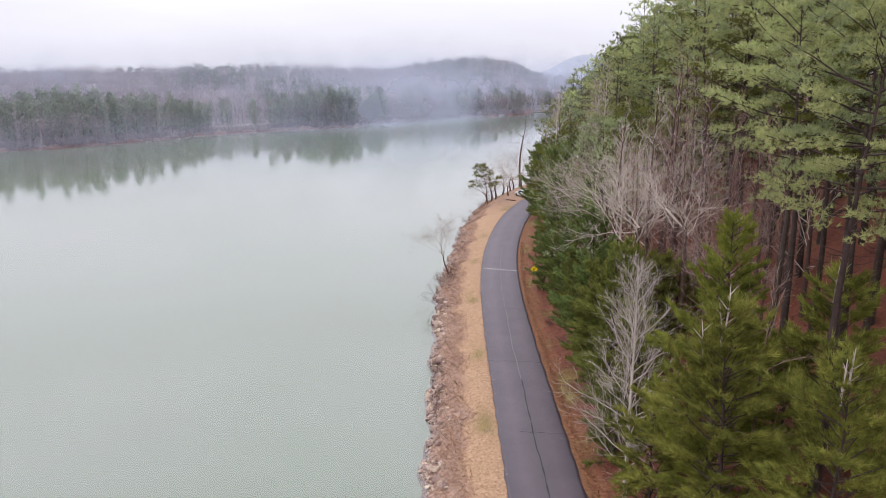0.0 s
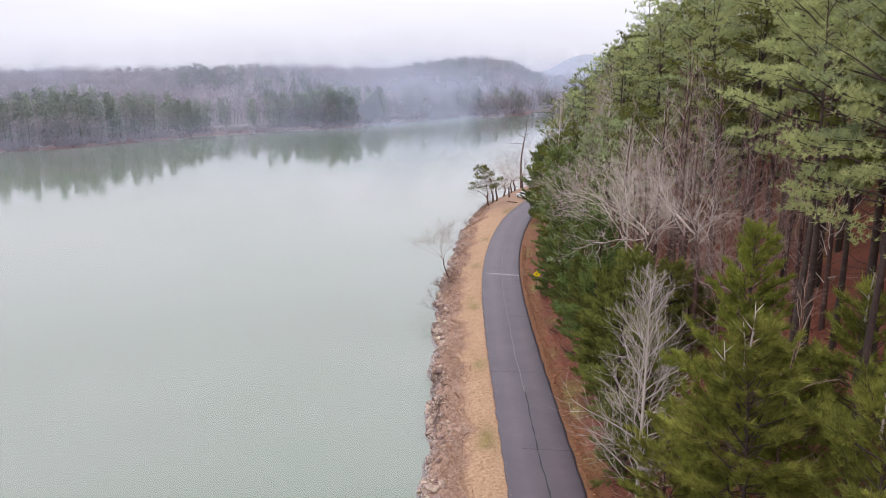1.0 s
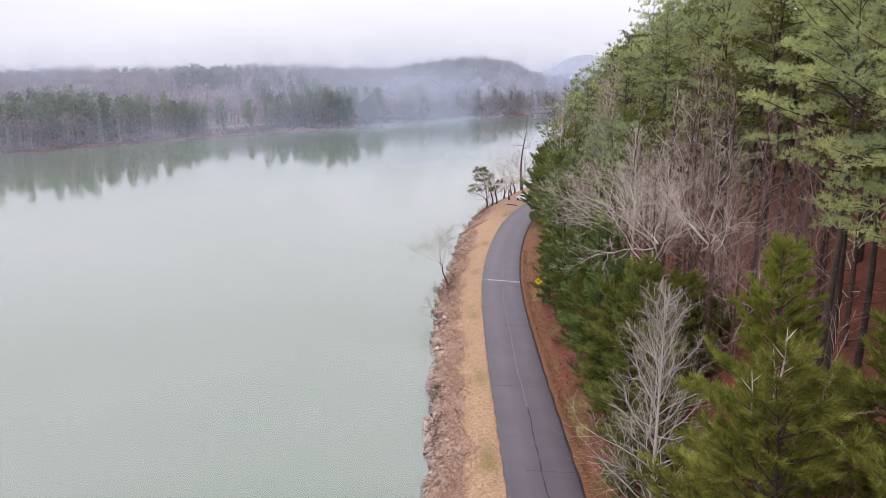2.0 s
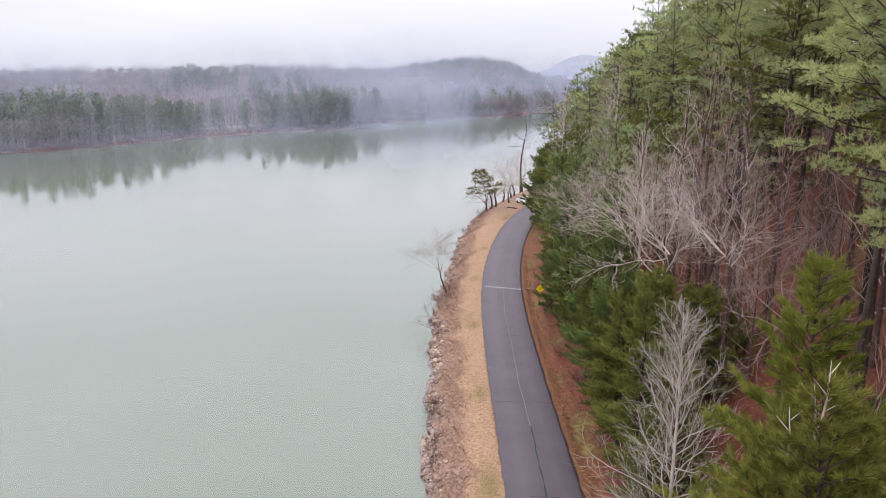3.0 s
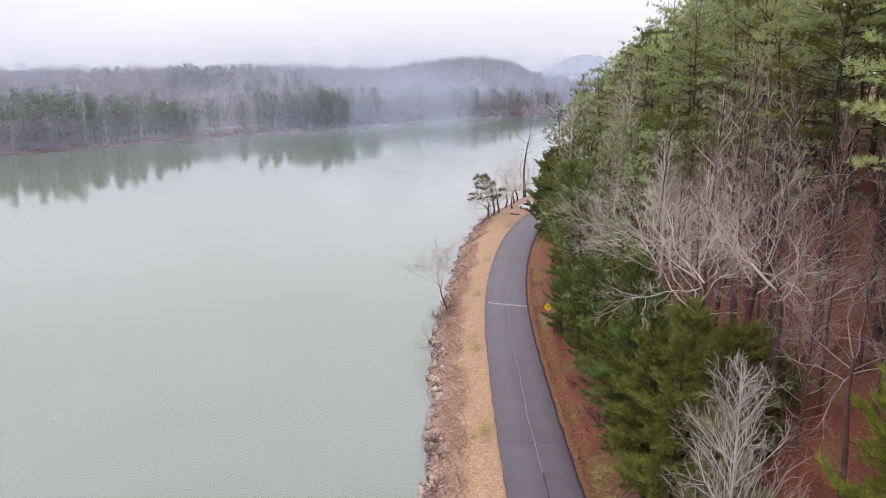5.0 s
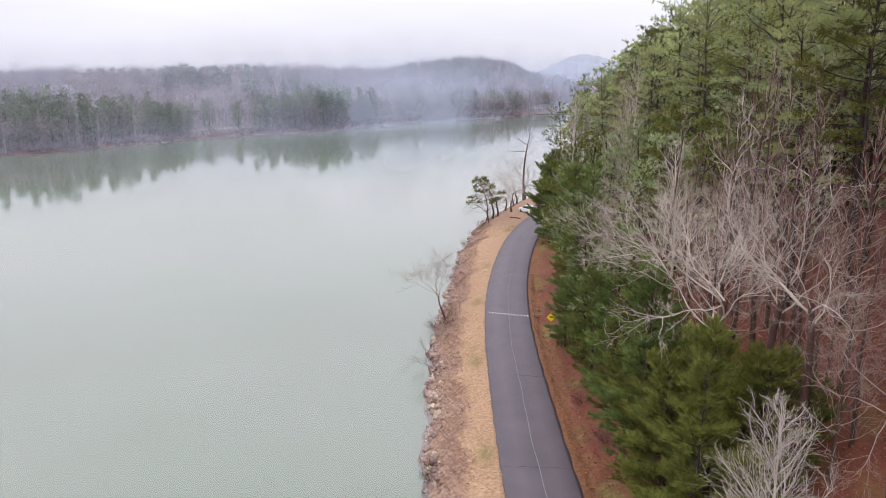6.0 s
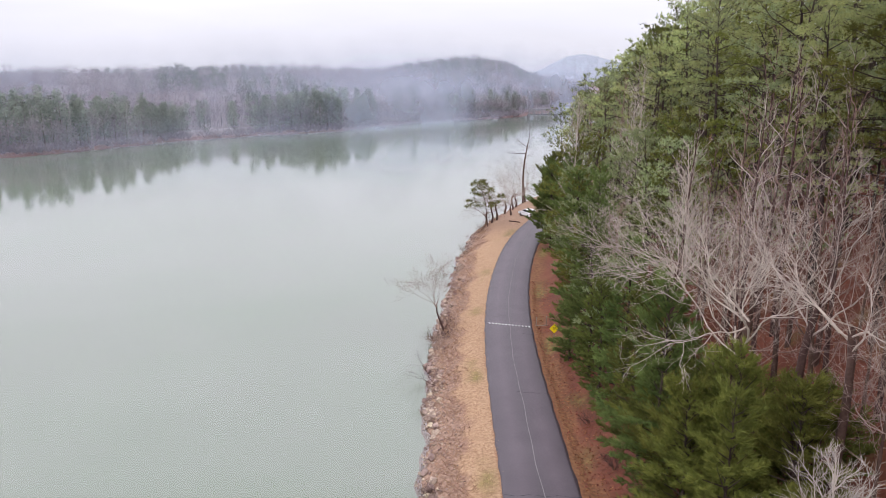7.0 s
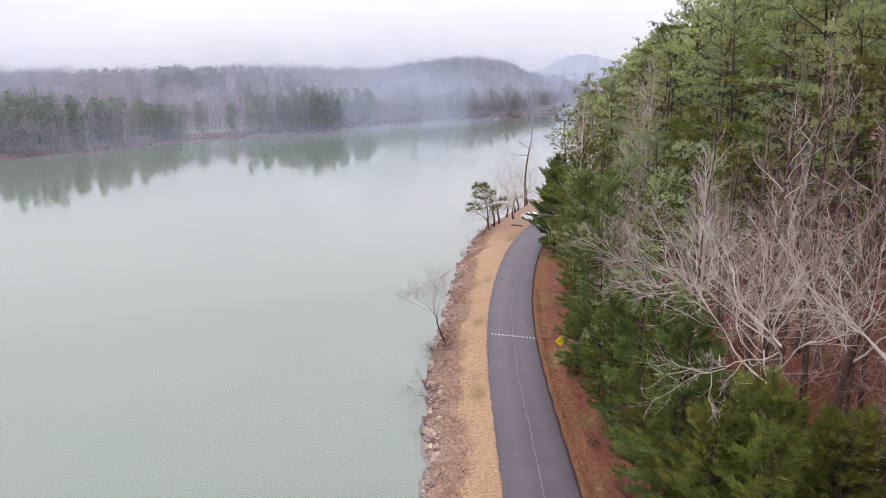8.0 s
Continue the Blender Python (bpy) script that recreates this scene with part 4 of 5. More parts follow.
rf = random.Random(90)
bare_spots, pine_spots, ridge_spots = [], [], []
while len(bare_spots) < 4000:
    x = rf.uniform(-460, 190)
    d = 4 + 420 * rf.random() ** 1.3
    y = float(far_y(x)) + d
    if y < 200 or abs(x) > 0.75 * y or float(near_height(x, y)) > float(far_height(x, y)):
        continue
    field = -124 < x < -86 and d < 34
    if field and rf.random() < 0.93:
        continue
    patch = float(roughness(x, y, 0.021) + 0.5 * roughness(x + 40, y, 0.05))
    (pine_spots if patch > (0.42 if x < 0 else -0.05) and d > 18 and len(pine_spots) < 1000 else bare_spots).append((x, y))
scatter("far_leafless_woods", [far_tree_shape(k, "bare")[0] for k in range(7)], bare_spots, HAZED_TWIGS, "haze-paled grey leafless woods covering the hills across the lake", rf)
scatter("far_pine_woods", [needles_far(20 + k, 11.5, 168, 1.35, 3.4, 0.2) for k in range(5)], pine_spots, HAZED_NEEDLES, "haze-dulled green pines among the far leafless woods", rf)

far_pines = [(far_tree_shape(30 + k, "pine")[0].mesh("trunk", DARK_BARK, True), needles_far(30 + k, 15 + k, 470, 1.1, 3.6, 0.12).mesh("crown", HAZED_NEEDLES)) for k in range(4)]
groves = []
for x0, x1, n, deep in ((-215, -119, 132, 50), (-112, -92, 7, 50), (-92, -38, 72, 38), (-36, 60, 10, 16)):
    k = 0
    while k < n:
        x = rf.uniform(x0, x1)
        y = float(far_y(x)) + 5 + deep * rf.random()
        if x0 == -200 and rf.random() < 0.35 and x < -150:
            y += 20
        if all((x - a) ** 2 + (y - b) ** 2 > 6 for a, b in groves):
            groves.append((x, y))
            k += 1
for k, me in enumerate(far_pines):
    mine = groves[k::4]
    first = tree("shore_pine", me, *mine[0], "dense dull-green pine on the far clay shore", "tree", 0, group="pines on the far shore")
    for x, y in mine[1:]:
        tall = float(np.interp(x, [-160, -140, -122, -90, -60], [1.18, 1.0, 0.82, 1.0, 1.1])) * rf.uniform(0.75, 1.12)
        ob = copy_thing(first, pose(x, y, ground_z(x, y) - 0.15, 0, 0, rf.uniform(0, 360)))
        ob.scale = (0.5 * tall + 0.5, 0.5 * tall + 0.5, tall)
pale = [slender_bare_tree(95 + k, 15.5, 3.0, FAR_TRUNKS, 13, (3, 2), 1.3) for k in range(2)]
shore_shrubs = []
while len(shore_shrubs) < 520:
    x = rf.uniform(-215, 60)
    shore_shrubs.append((x, float(far_y(x)) + 1.2 + 9 * rf.random() ** 1.6))
low = Shape()
for _ in range(34):
    w, l = rf.uniform(0, 6.28), rf.uniform(1.2, 3.2)
    low.blade(Vector((0, 0, 0)), Vector((math.cos(w) * l * 0.7, math.sin(w) * l * 0.7, l * rf.uniform(0.5, 1.2))), 0.09, rf)
scatter("far_shore_scrub", [low], shore_shrubs, HAZED_TWIGS, "haze-paled grey leafless scrub along the far waterline", rf, "scrub")
white_spots = [(-167, 300.5), (-163.5, 302), (-171, 299), (-176, 296), (-139, 327.5), (-131, 344), (-145, 322), (-183, 291), (-154, 312), (-50, 428), (-60, 418), (-84, 401)]
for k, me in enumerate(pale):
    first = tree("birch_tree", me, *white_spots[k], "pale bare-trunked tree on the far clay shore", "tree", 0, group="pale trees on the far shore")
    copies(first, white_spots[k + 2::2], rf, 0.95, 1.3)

far_lane = Shape()
for x in np.arange(-126, -84, 3.0):
    y = float(far_y(x)) + 17
    far_lane.v += [Vector((x, y, ground_z(x, y) + 0.9)), Vector((x + 0.4, y + 3.2, ground_z(x, y + 3.2) + 1.0))]
far_lane.f = [(2 * i, 2 * i + 2, 2 * i + 3, 2 * i + 1) for i in range(len(far_lane.v) // 2 - 1)]
tagged(part("far_lane", far_lane, SEAM), "pale gravel lane along the far bank", "lane", kind="structure")

# plain backdrop ridge; its haze is only in the base colour
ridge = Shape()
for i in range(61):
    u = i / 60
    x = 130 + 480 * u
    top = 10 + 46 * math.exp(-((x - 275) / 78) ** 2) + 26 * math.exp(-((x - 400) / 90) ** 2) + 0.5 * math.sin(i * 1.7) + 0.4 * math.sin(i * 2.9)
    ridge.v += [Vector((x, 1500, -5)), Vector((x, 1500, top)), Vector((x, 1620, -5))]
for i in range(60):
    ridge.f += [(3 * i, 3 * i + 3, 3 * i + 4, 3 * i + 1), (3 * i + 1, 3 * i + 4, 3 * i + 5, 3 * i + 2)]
tagged(part("backdrop", ridge, HAZE, smooth=True), "distant wooded ridge, coloured blue-grey for haze", "ridge", kind="structure")

# ---- mist lying over the far water and drifting through the far woods ----
def mist_material(name, density, floor, ceiling, x_from):
    """Thin airborne droplets: white, mostly clear, thinning out with height."""
    m = bpy.data.materials.new(name)
    m.use_nodes = True
    n, l = m.node_tree.nodes, m.node_tree.links
    n.remove(n["Principled BSDF"])
    where, split = n.new("ShaderNodeNewGeometry"), n.new("ShaderNodeSeparateXYZ")
    l.new(where.outputs["Position"], split.inputs[0])
    fade = n.new("ShaderNodeMapRange")
    fade.interpolation_type = "SMOOTHSTEP"
    for key, v in (("From Min", floor), ("From Max", ceiling), ("To Min", density), ("To Max", 0.0)):
        fade.inputs[key].default_value = v
    l.new(split.outputs["Z"], fade.inputs["Value"])
    wisp, band, mul = n.new("ShaderNodeTexNoise"), n.new("ShaderNodeMapRange"), n.new("ShaderNodeMath")
    wisp.inputs["Scale"].default_value, wisp.inputs["Detail"].default_value = 0.022, 4.0
    l.new(where.outputs["Position"], wisp.inputs["Vector"])
    for key, v in (("From Min", 0.35), ("From Max", 0.65), ("To Min", 0.55), ("To Max", 1.3)):
        band.inputs[key].default_value = v
    l.new(wisp.outputs["Fac"], band.inputs["Value"])
    mul.operation, mul.use_clamp = "MULTIPLY", True
    start, thin = n.new("ShaderNodeMapRange"), n.new("ShaderNodeMath")     # the bank of mist begins softly
    start.interpolation_type, thin.operation = "SMOOTHSTEP", "MULTIPLY"
    start.inputs["From Min"].default_value, start.inputs["From Max"].default_value = x_from, x_from + 110
    l.new(split.outputs["X"], start.inputs["Value"])
    l.new(start.outputs[0], thin.inputs[0])
    l.new(fade.outputs[0], thin.inputs[1])
    l.new(thin.outputs[0], mul.inputs[0])
    l.new(band.outputs[0], mul.inputs[1])
    clear, white, both, lit = n.new("ShaderNodeBsdfTransparent"), n.new("ShaderNodeBsdfDiffuse"), n.new("ShaderNodeMixShader"), n.new("ShaderNodeBsdfTranslucent")
    white.inputs["Color"].default_value = lit.inputs["Color"].default_value = (0.54, 0.60, 0.73, 1)
    halves = n.new("ShaderNodeMixShader")
    l.new(white.outputs[0], halves.inputs[1])
    l.new(lit.outputs[0], halves.inputs[2])
    l.new(mul.outputs[0], both.inputs[0])
    l.new(clear.outputs[0], both.inputs[1])
    l.new(halves.outputs[0], both.inputs[2])
    l.new(both.outputs[0], n["Material Output"].inputs["Surface"])
    return m


smooth_shore = lambda x: float(np.interp(x, FAR_X, FAR_Y))
for behind, height, density, floor, x0 in ((-16, 18, 0.20, 0.5, -640), (-30, 5, 0.30, 0.2, -120), (-6, 60, 0.34, 14, -130), (38, 40, 0.16, 4, -640), (70, 60, 0.24, 10, -110), (120, 52, 0.22, 8, -640), (210, 64, 0.30, 14, -640)):
    veil = Shape()
    xs = np.arange(max(x0, -530), 200, 12.0)
    for x in xs:
        y = sum(smooth_shore(x + o) for o in range(-90, 91, 10)) / 19 + behind
        veil.v += [Vector((x, y, 0.05)), Vector((x, y + 4, height))]
    veil.f = [(2 * i, 2 * i + 2, 2 * i + 3, 2 * i + 1) for i in range(len(xs) - 1)]
    tagged(part("lake_mist", veil, mist_material("thin_mist", density, floor, height, x0), smooth=True), "thin white mist drifting along the far shore", "mist", kind="stuff")

# ---- bridge far up the lake ----
FAR_STEEL = material("weathered_far_steel", (0.146, 0.155, 0.172), (0.206, 0.215, 0.232), rough=0.8, coarse=0.2, fine=1.0, bump=0.0)
FAR_CONCRETE = material("grey_far_concrete", (0.13, 0.13, 0.14), (0.18, 0.18, 0.19), rough=0.9, coarse=0.2, fine=1.0, bump=0.0)

def beam(a, b, w):
    s = Shape()
    a, b = Vector(a), Vector(b)
    s.tube([a, a.lerp(b, 0.5), b], [w, w, w], 4, True)
    return s


def make_bridge():
    ob = new("truss_bridge")
    ob.matrix_basis = pose(62, 524, 0) @ Matrix.Scale(0.82, 4)
    slab = Shape()
    slab.box(0, 46, -2.2, 2.2, 2.4, 2.9)
    part("deck", slab, FAR_CONCRETE, ob, "grey concrete deck")
    for x in (0.6, 23, 45):
        pier = Shape()
        pier.box(x - 1.0, x + 1.0, -2.6, 2.6, -2, 2.4)
        part("pier", pier, FAR_CONCRETE, ob)
    for y in (-2.3, 2.3):
        part("top_chord", beam((2, y, 7.0), (21, y, 7.0), 0.22), FAR_STEEL, ob)
        part("bottom_chord", beam((0, y, 3.0), (23, y, 3.0), 0.22), FAR_STEEL, ob)
        for k in range(7):
            x = 2 + 19 * k / 6
            part("post", beam((x, y, 3.0), (x, y, 7.0), 0.16), FAR_STEEL, ob)
            if k < 6:
                part("diagonal", beam((x, y, 3.0 if k % 2 else 7.0), (x + 19 / 6, y, 7.0 if k % 2 else 3.0), 0.13), FAR_STEEL, ob)
        part("end_post", beam((0, y, 3.0), (2, y, 7.0), 0.2), FAR_STEEL, ob)
        part("end_post", beam((23, y, 3.0), (21, y, 7.0), 0.2), FAR_STEEL, ob)
        part("rail", beam((23, y, 3.9), (46, y, 3.9), 0.1), FAR_STEEL, ob)
    return tagged(ob, "grey steel truss bridge across the misty inlet", "bridge")


make_bridge()


# ---- speed bump, stakes, sign ----
def make_bump():
    ob = new("speed_bump")
    ob.matrix_basis = pose(8.62, 106.85, 2.03, 0, 0, -17)
    s = Shape()
    rows = [(-0.17, 0.0), (-0.10, 0.075), (0.0, 0.095), (0.10, 0.075), (0.17, 0.0)]
    xs = np.linspace(-2.62, 2.62, 23)
    for x in xs:
        fall = min(1.0, (2.62 - abs(x)) / 0.25 + 0.15)
        s.v += [Vector((x, y, -0.02 + (z * fall + 0.02))) for y, z in rows]
    for i in range(len(xs) - 1):
        s.f += [(5 * i + k, 5 * i + 5 + k, 5 * i + 6 + k, 5 * i + 1 + k) for k in range(4)]
    s.f += [(0, 1, 2, 3, 4), tuple(5 * len(xs) - 1 - k for k in range(5))]
    part("body", s, RUBBER, ob, smooth=False)
    for k in range(13):
        x = -2.42 + k * 0.395
        st = Shape()
        for y, z in rows[::-1]:
            y2, z2 = y * 0.96, z + 0.012
            st.v += [Vector((x + 0.10 - y * 0.6, y2, z2)), Vector((x - 0.10 - y * 0.6, y2, z2))]
        st.f += [(2 * i, 2 * i + 1, 2 * i + 3, 2 * i + 2) for i in range(4)]
        part("stripe", st, WHITE_PAINT, ob, "slanted white painted stripe" if k == 0 else "")
    return tagged(ob, "low black speed bump with slanted white stripes", "speed bump")


make_bump()


def make_stake(x, y, h):
    ob = new("road_stake")
    ob.location = (x, y, ground_z(x, y) - 0.1)
    s, c = Shape(), Shape()
    s.tube([Vector((0, 0, 0)), Vector((0.01, 0, h * 0.5)), Vector((0.02, 0, h))], [0.07, 0.066, 0.06], 7, True)
    c.tube([Vector((0.02, 0, h)), Vector((0.02, 0, h + 0.05))], [0.075, 0.04], 7, True)
    part("shaft", s, POST_WOOD, ob)
    part("cap", c, SEAM, ob, "pale post cap")
    return tagged(ob, "short pale wooden stake beside the speed bump", "post", "stakes by the bump")


make_stake(11.75, 106.7, 1.15)
make_stake(12.95, 106.9, 1.25)
rail = new("ground_rail")
bar_shape = Shape()
bar_shape.tube([Vector((11.6, 106.45, 2.12)), Vector((12.3, 106.4, 2.10)), Vector((13.1, 106.5, 2.14))], [0.06, 0.065, 0.06], 6, True)
part("timber", bar_shape, POST_WOOD, rail)
tagged(rail, "pale timber lying between two stakes", "timber")


def make_sign():
    ob = new("road_sign")
    ob.matrix_basis = pose(12.92, 100.9, ground_z(12.92, 100.9) - 0.1, 0, 0, 6)
    p = Shape()
    p.box(-0.035, 0.035, 0.012, 0.062, 0, 2.35)
    part("post", p, STEEL, ob, "dark steel channel post")
    plate = Shape()
    r, c = 0.58, 1.84
    ring = []
    for k in range(4):
        w = math.pi / 2 * k
        for e in (-0.035, 0.035):
            ring.append(((r - 0.05) * math.cos(w) - e * math.sin(w), (r - 0.05) * math.sin(w) + e * math.cos(w)))
    n = len(ring)
    plate.v = [Vector((x, -0.012, c + z)) for x, z in ring] + [Vector((x, 0.004, c + z)) for x, z in ring]
    plate.f = [tuple(range(n)), tuple(reversed(range(n, 2 * n)))] + [(i, n + i, n + (i + 1) % n, (i + 1) % n) for i in range(n)]
    panel = part("panel", plate, SIGN_YELLOW, ob, "yellow diamond warning panel")
    for x0, x1, z0, z1 in ((-0.20, -0.03, 0.05, 0.12), (0.03, 0.20, 0.05, 0.12), (-0.15, 0.15, -0.09, -0.02)):
        b = Shape()
        b.box(x0, x1, -0.018, -0.0125, c + z0, c + z1)
        part("mark", b, SIGN_BLACK, panel, "black bar")
    return tagged(ob, "yellow diamond warning sign on a thin post", "road sign")


make_sign()


# ---- parked car and log at the point ----
CAR_PAINT = material("silver_white_paint", (0.533, 0.542, 0.55), (0.636, 0.645, 0.654), rough=0.3, coarse=0.8, fine=5.0, bump=0.0, specular=0.5)
CAR_GLASS = material("tinted_glass", (0.015, 0.017, 0.02), (0.025, 0.028, 0.03), rough=0.06, bump=0.0, specular=0.6)
TYRE = material("tyre_rubber", (0.0172, 0.0172, 0.0172), (0.0344, 0.0344, 0.0344), rough=0.85, fine=20.0)
TAIL_RED = material("tail_lamp_red", (0.301, 0.0172, 0.0172), (0.387, 0.0258, 0.0258), rough=0.2, bump=0.0)


def extruded(profile, half):
    """A side profile (along, up) drawn across the width, with softened shoulders."""
    s, n = Shape(), len(profile)
    for x, k in ((-half, 0.96), (-half * 0.93, 1.0), (half * 0.93, 1.0), (half, 0.96)):
        mid = sum(p[1] for p in profile) / n
        s.v += [Vector((x, y, mid + (z - mid) * k)) for y, z in profile]
    for i in range(3):
        s.f += [(i * n + k, i * n + (k + 1) % n, (i + 1) * n + (k + 1) % n, (i + 1) * n + k) for k in range(n)]
    s.f += [tuple(range(n - 1, -1, -1)), tuple(range(3 * n, 4 * n))]
    return s


def make_car():
    ob = new("parked_car")
    ob.matrix_basis = pose(18.9, 173.2, 2.0, 0, 0, 24)
    part("body", extruded([(-2.25, 0.35), (-2.3, 0.7), (-2.2, 1.0), (-1.0, 1.04), (0.9, 1.02), (1.9, 0.92), (2.25, 0.75), (2.3, 0.4), (1.9, 0.3), (-1.9, 0.3)], 0.9), CAR_PAINT, ob)
    part("roof", extruded([(-2.05, 1.03), (-1.75, 1.56), (-1.5, 1.62), (0.1, 1.62), (0.35, 1.56), (1.05, 1.03)], 0.74), CAR_PAINT, ob)
    for sx in (-1, 1):
        g = Shape()
        x = sx * 0.765
        g.v = [Vector((x, -1.85, 1.08)), Vector((x, 0.85, 1.08)), Vector((x * 0.985, 0.25, 1.5)), Vector((x * 0.985, -1.6, 1.5))]
        g.v += [v + Vector((-sx * 0.03, 0, 0)) for v in g.v]
        g.f = [(0, 1, 2, 3), (7, 6, 5, 4), (0, 4, 5, 1), (1, 5, 6, 2), (2, 6, 7, 3), (3, 7, 4, 0)]
        part("side_window", g, CAR_GLASS, ob, "dark side glass")
        lamp = Shape()
        lamp.box(sx * 0.8 - 0.1, sx * 0.8 + 0.1, -2.33, -2.2, 0.72, 0.98)
        part("tail_lamp", lamp, TAIL_RED, ob, "red tail lamp")
        for y in (-1.4, 1.4):
            w = Shape()
            w.tube([Vector((sx * 0.70, y, 0.33)), Vector((sx * 0.92, y, 0.33))], [0.33, 0.33], 16, True)
            wheel = part("wheel", w, TYRE, ob, "black tyre")
            h = Shape()
            h.tube([Vector((sx * 0.91, y, 0.33)), Vector((sx * 0.935, y, 0.33))], [0.2, 0.18], 12, True)
            part("rim", h, STEEL, wheel, "grey wheel rim")
    rear = Shape()
    rear.v = [Vector((-0.62, -2.05, 1.08)), Vector((0.62, -2.05, 1.08)), Vector((0.58, -1.80, 1.52)), Vector((-0.58, -1.80, 1.52))]
    rear.v += [v + Vector((0, 0.04, 0)) for v in rear.v]
    rear.f = [(0, 1, 2, 3), (7, 6, 5, 4), (0, 4, 5, 1), (1, 5, 6, 2), (2, 6, 7, 3), (3, 7, 4, 0)]
    part("rear_window", rear, CAR_GLASS, ob, "dark rear glass")
    bumper = Shape()
    bumper.box(-0.85, 0.85, -2.4, -2.26, 0.4, 0.62)
    part("bumper", bumper, SIGN_BLACK, ob, "black bumper")
    return tagged(ob, "silver-white parked car under a cedar at the point", "car")


make_car()
log_shape = Shape()
log_shape.tube([Vector((14.6, 168.0, 2.10)), Vector((15.6, 167.5, 2.12)), Vector((16.6, 166.8, 2.10))], [0.12, 0.11, 0.09], 8, True)
tagged(part("fallen_log", log_shape, DARK_BARK, smooth=True), "dark log lying across the clay pull-off", "log")


# ---- bank: brush, grass, fallen leaves, riprap ----
rb = random.Random(120)
brush, grass, litter = Shape(), Shape(), Shape()
for _ in range(9500):
    y = 40 + 135 * rb.random() ** 1.25
    u = rb.gauss(2.0, 0.75)
    x = float(shore_x(y)) + u
    if u < 0.5 or u > 3.9 or x > float(road_x(y)) - 3.4:
        continue
    if float(roughness(x, y, 0.8)) < -0.35 and rb.random() < 0.7:
        continue
    base = Vector((x, y, ground_z(x, y) - 0.02))
    l = rb.uniform(0.25, 0.95)
    brush.blade(base, base + Vector((rb.gauss(-0.25, 0.5), rb.gauss(0, 0.5), rb.uniform(0.25, 0.9))) * l, rb.uniform(0.012, 0.03), rb)
for _ in range(26000):
    y = 40 + 130 * rb.random() ** 1.35
    lo, hi = float(shore_x(y)) + 2.5, float(road_x(y)) - 2.7
    x = rb.uniform(lo, hi)
    base = Vector((x, y, ground_z(x, y) - 0.01))
    grass.blade(base, base + Vector((rb.gauss(0, 0.10), rb.gauss(0, 0.10), rb.uniform(0.03, 0.09))), rb.uniform(0.012, 0.03), rb)
for _ in range(26000):
    y = 36 + 90 * rb.random() ** 1.2
    v = 3.2 + 17.0 * rb.random() ** 1.25
    x = float(road_x(y)) + v
    p = Vector((x, y, ground_z(x, y) + rb.uniform(0.01, 0.06)))
    litter.blade(p, p + Vector((rb.gauss(0, 0.10), rb.gauss(0, 0.10), rb.uniform(-0.01, 0.05))), rb.uniform(0.04, 0.09), rb)
tagged(part("dead_brush", brush, BRUSH), "brown dead brush and briars along the bank", "brush", kind="stuff")
tagged(part("dry_grass", grass, GRASS), "short straw-coloured winter grass on the verge", "grass", kind="stuff")
tagged(part("fallen_leaves", litter, LEAVES), "rust-brown fallen leaves along the road", "leaves", kind="stuff")


def shrub_mesh(seed, size, n):
    r, c = random.Random(seed), Shape()
    for _ in range(n):
        w = r.uniform(0, 6.28)
        bare_branch(c, r, Vector((r.gauss(0, 0.15), r.gauss(0, 0.15), 0)), Vector((math.cos(w) * 0.8, math.sin(w) * 0.8, r.uniform(0.5, 1.2))), size * r.uniform(0.6, 1.1), 0.02, 1, (0, 5, 3), (0, 40, 40), 0.2, 3)
    return c.mesh("shrub", DARK_BARK if seed % 3 else GREY_BARK)


shrubs = [shrub_mesh(140 + k, 1.6, 12) for k in range(3)]
for k, (x, y, sc) in enumerate(((0.9, 107.2, 1.3), (0.5, 105.4, 1.2), (1.2, 109.2, 1.2), (0.1, 106.6, 1.3), (0.3, 103.4, 1.0), (-0.6, 66.5, 0.9), (-0.9, 63.8, 1.0), (-0.6, 88.5, 0.8), (-0.5, 72.0, 0.9), (-0.6, 74.5, 1.0), (2.6, 128, 1.0), (3.4, 136, 1.0), (5.2, 149, 1.1), (6.8, 157, 1.0), (8.4, 163, 1.3), (12.6, 52.4, 1.2), (12.9, 63.0, 1.0), (13.2, 74, 1.0), (12.8, 82, 0.9), (13.0, 47.6, 1.1))):
    ob = new("bare_shrub", shrubs[k % 3])
    ob.matrix_basis = pose(x, y, ground_z(x, y) - 0.05, 0, 0, 77 * k) @ Matrix.Scale(sc, 4)
    tagged(ob, "leafless brown shrub beside the water" if x - float(road_x(y)) < 0 else "leafless brown shrub beside the road", "shrub", "leafless shrubs")

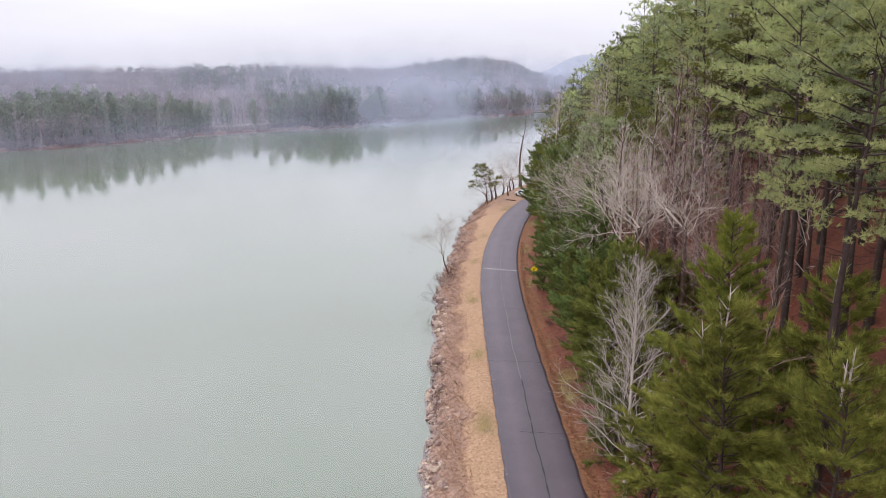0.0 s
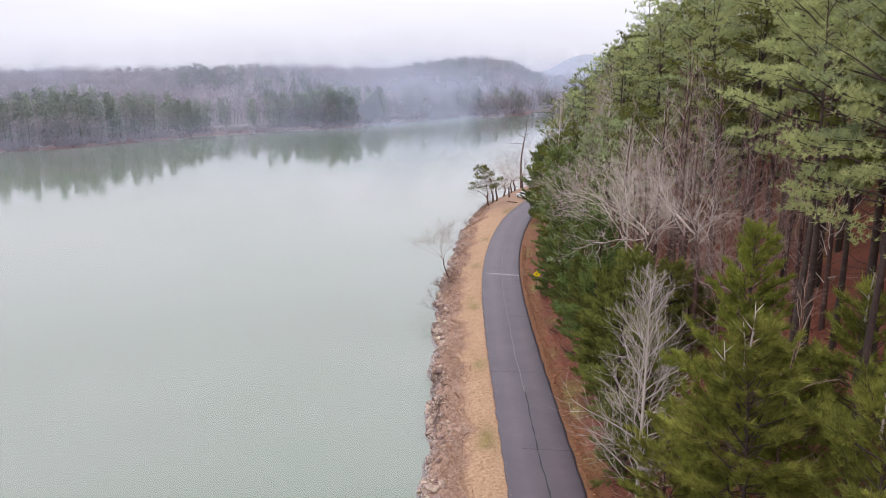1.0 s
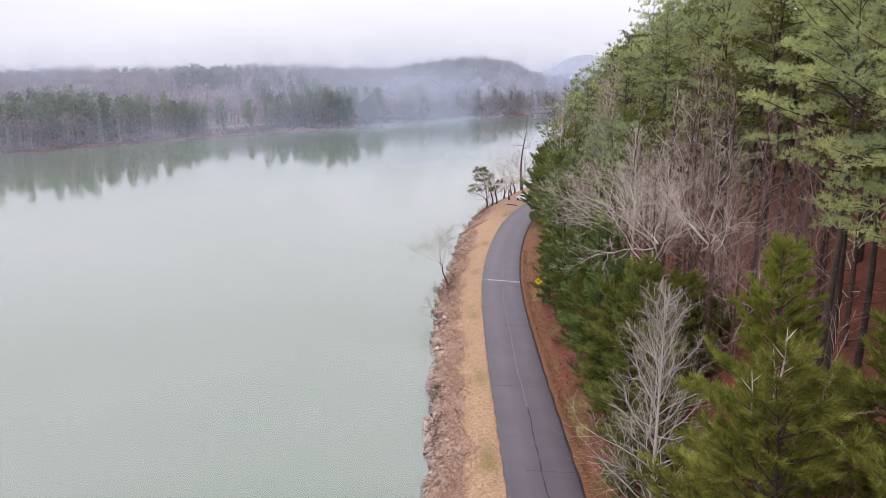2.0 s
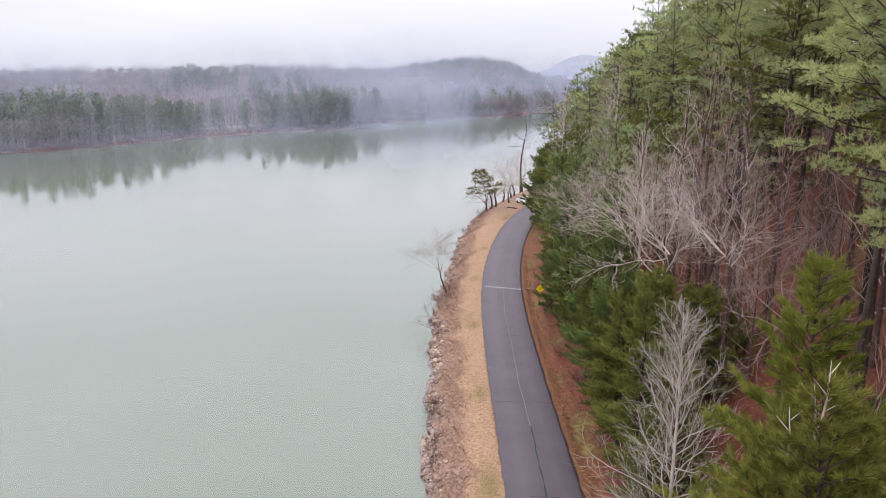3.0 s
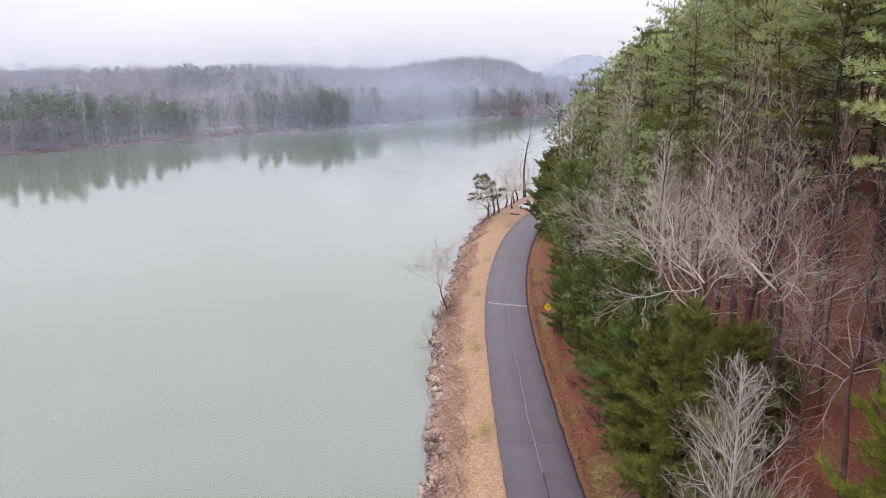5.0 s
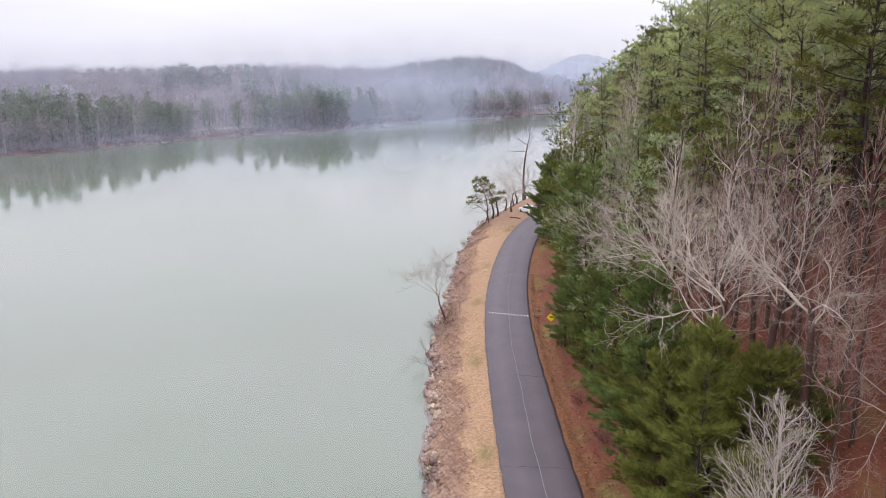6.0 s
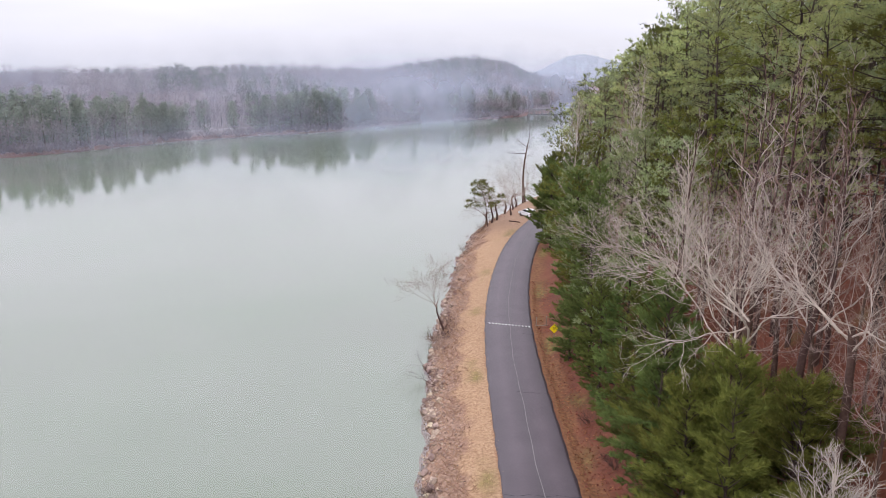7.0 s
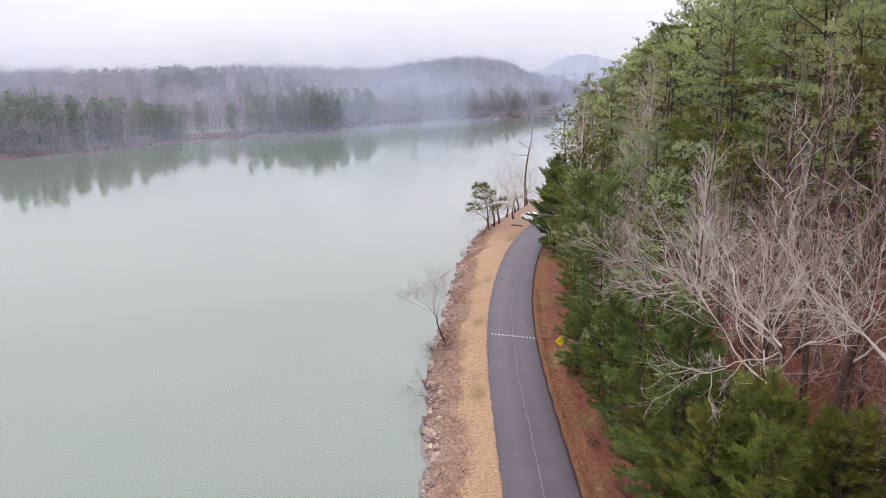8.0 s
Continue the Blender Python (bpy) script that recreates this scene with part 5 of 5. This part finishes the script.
limb = new("fallen_limb")
c = Shape()
for k in range(3):
    bare_branch(c, random.Random(150 + k), Vector((0, 0.25 * k, 0)), Vector((-1, 0.35 * k - 0.5, 0.12 + 0.1 * k)), 3.1, 0.045, 0, (6, 4, 3), (40, 42, 40), 0.15, 3)
part("wood", c, DARK_BARK, limb)
limb.location = (-0.2, 93.3, 0.45)
tagged(limb, "dark dead limb reaching from the bank over the water", "branch")


def rock_mesh(seed):
    r = random.Random(seed)
    bm = bmesh.new()
    k = Vector((r.uniform(0.75, 1.2), r.uniform(0.7, 1.1), r.uniform(0.5, 0.85)))
    for _ in range(13):
        d = unit(r)
        bm.verts.new((d.x * k.x * 0.5, d.y * k.y * 0.5, d.z * k.z * 0.5))
    res = bmesh.ops.convex_hull(bm, input=bm.verts)
    loose = [v for v in bm.verts if not v.link_faces]
    bmesh.ops.delete(bm, geom=loose, context="VERTS")
    me = bpy.data.meshes.new("rock")
    bm.to_mesh(me)
    bm.free()
    me.materials.append(ROCK)
    return me


ROCKS = [rock_mesh(160 + k) for k in range(9)]
packed = [([Vector(v.co) for v in me.vertices], [tuple(p.vertices) for p in me.polygons]) for me in ROCKS]
rest = Shape()
near_rocks = []
for _ in range(6200):
    y = 41 + 124 * rb.random()
    u = abs(rb.gauss(0.40, 0.5)) - 0.35
    if rb.random() < 0.20:
        u = rb.uniform(0.5, 3.0)
    x = float(shore_x(y)) + u
    if float(roughness(x * 0.6, y, 0.5) + 0.6 * roughness(x, y, 1.3)) < -0.25 and rb.random() < 0.75:
        continue
    size = rb.uniform(0.12, 0.42) * (1.0 if u < 1.6 else 0.6)
    if rb.random() < 0.06 and u < 1.5:
        size = rb.uniform(0.7, 1.0)
    m = pose(x, y, max(ground_z(x, y), -0.1) + 0.12 * size, rb.uniform(-25, 25), rb.uniform(-25, 25), rb.uniform(0, 360)) @ Matrix.Scale(size, 4)
    k = rb.randrange(9)
    if 45 < y < 96 and size > 0.26 and u < 2 and len(near_rocks) < 300:
        near_rocks.append((k, m))
    else:
        i = len(rest.v)
        rest.v += [m @ v for v in packed[k][0]]
        rest.f += [tuple(i + j for j in f) for f in packed[k][1]]
riprap = tagged(part("riprap", rest, ROCK), "pale broken riprap stone along the waterline", "riprap", kind="stuff")
for k, m in near_rocks:
    ob = new("rock", ROCKS[k])
    ob.parent = riprap
    ob.matrix_basis = m
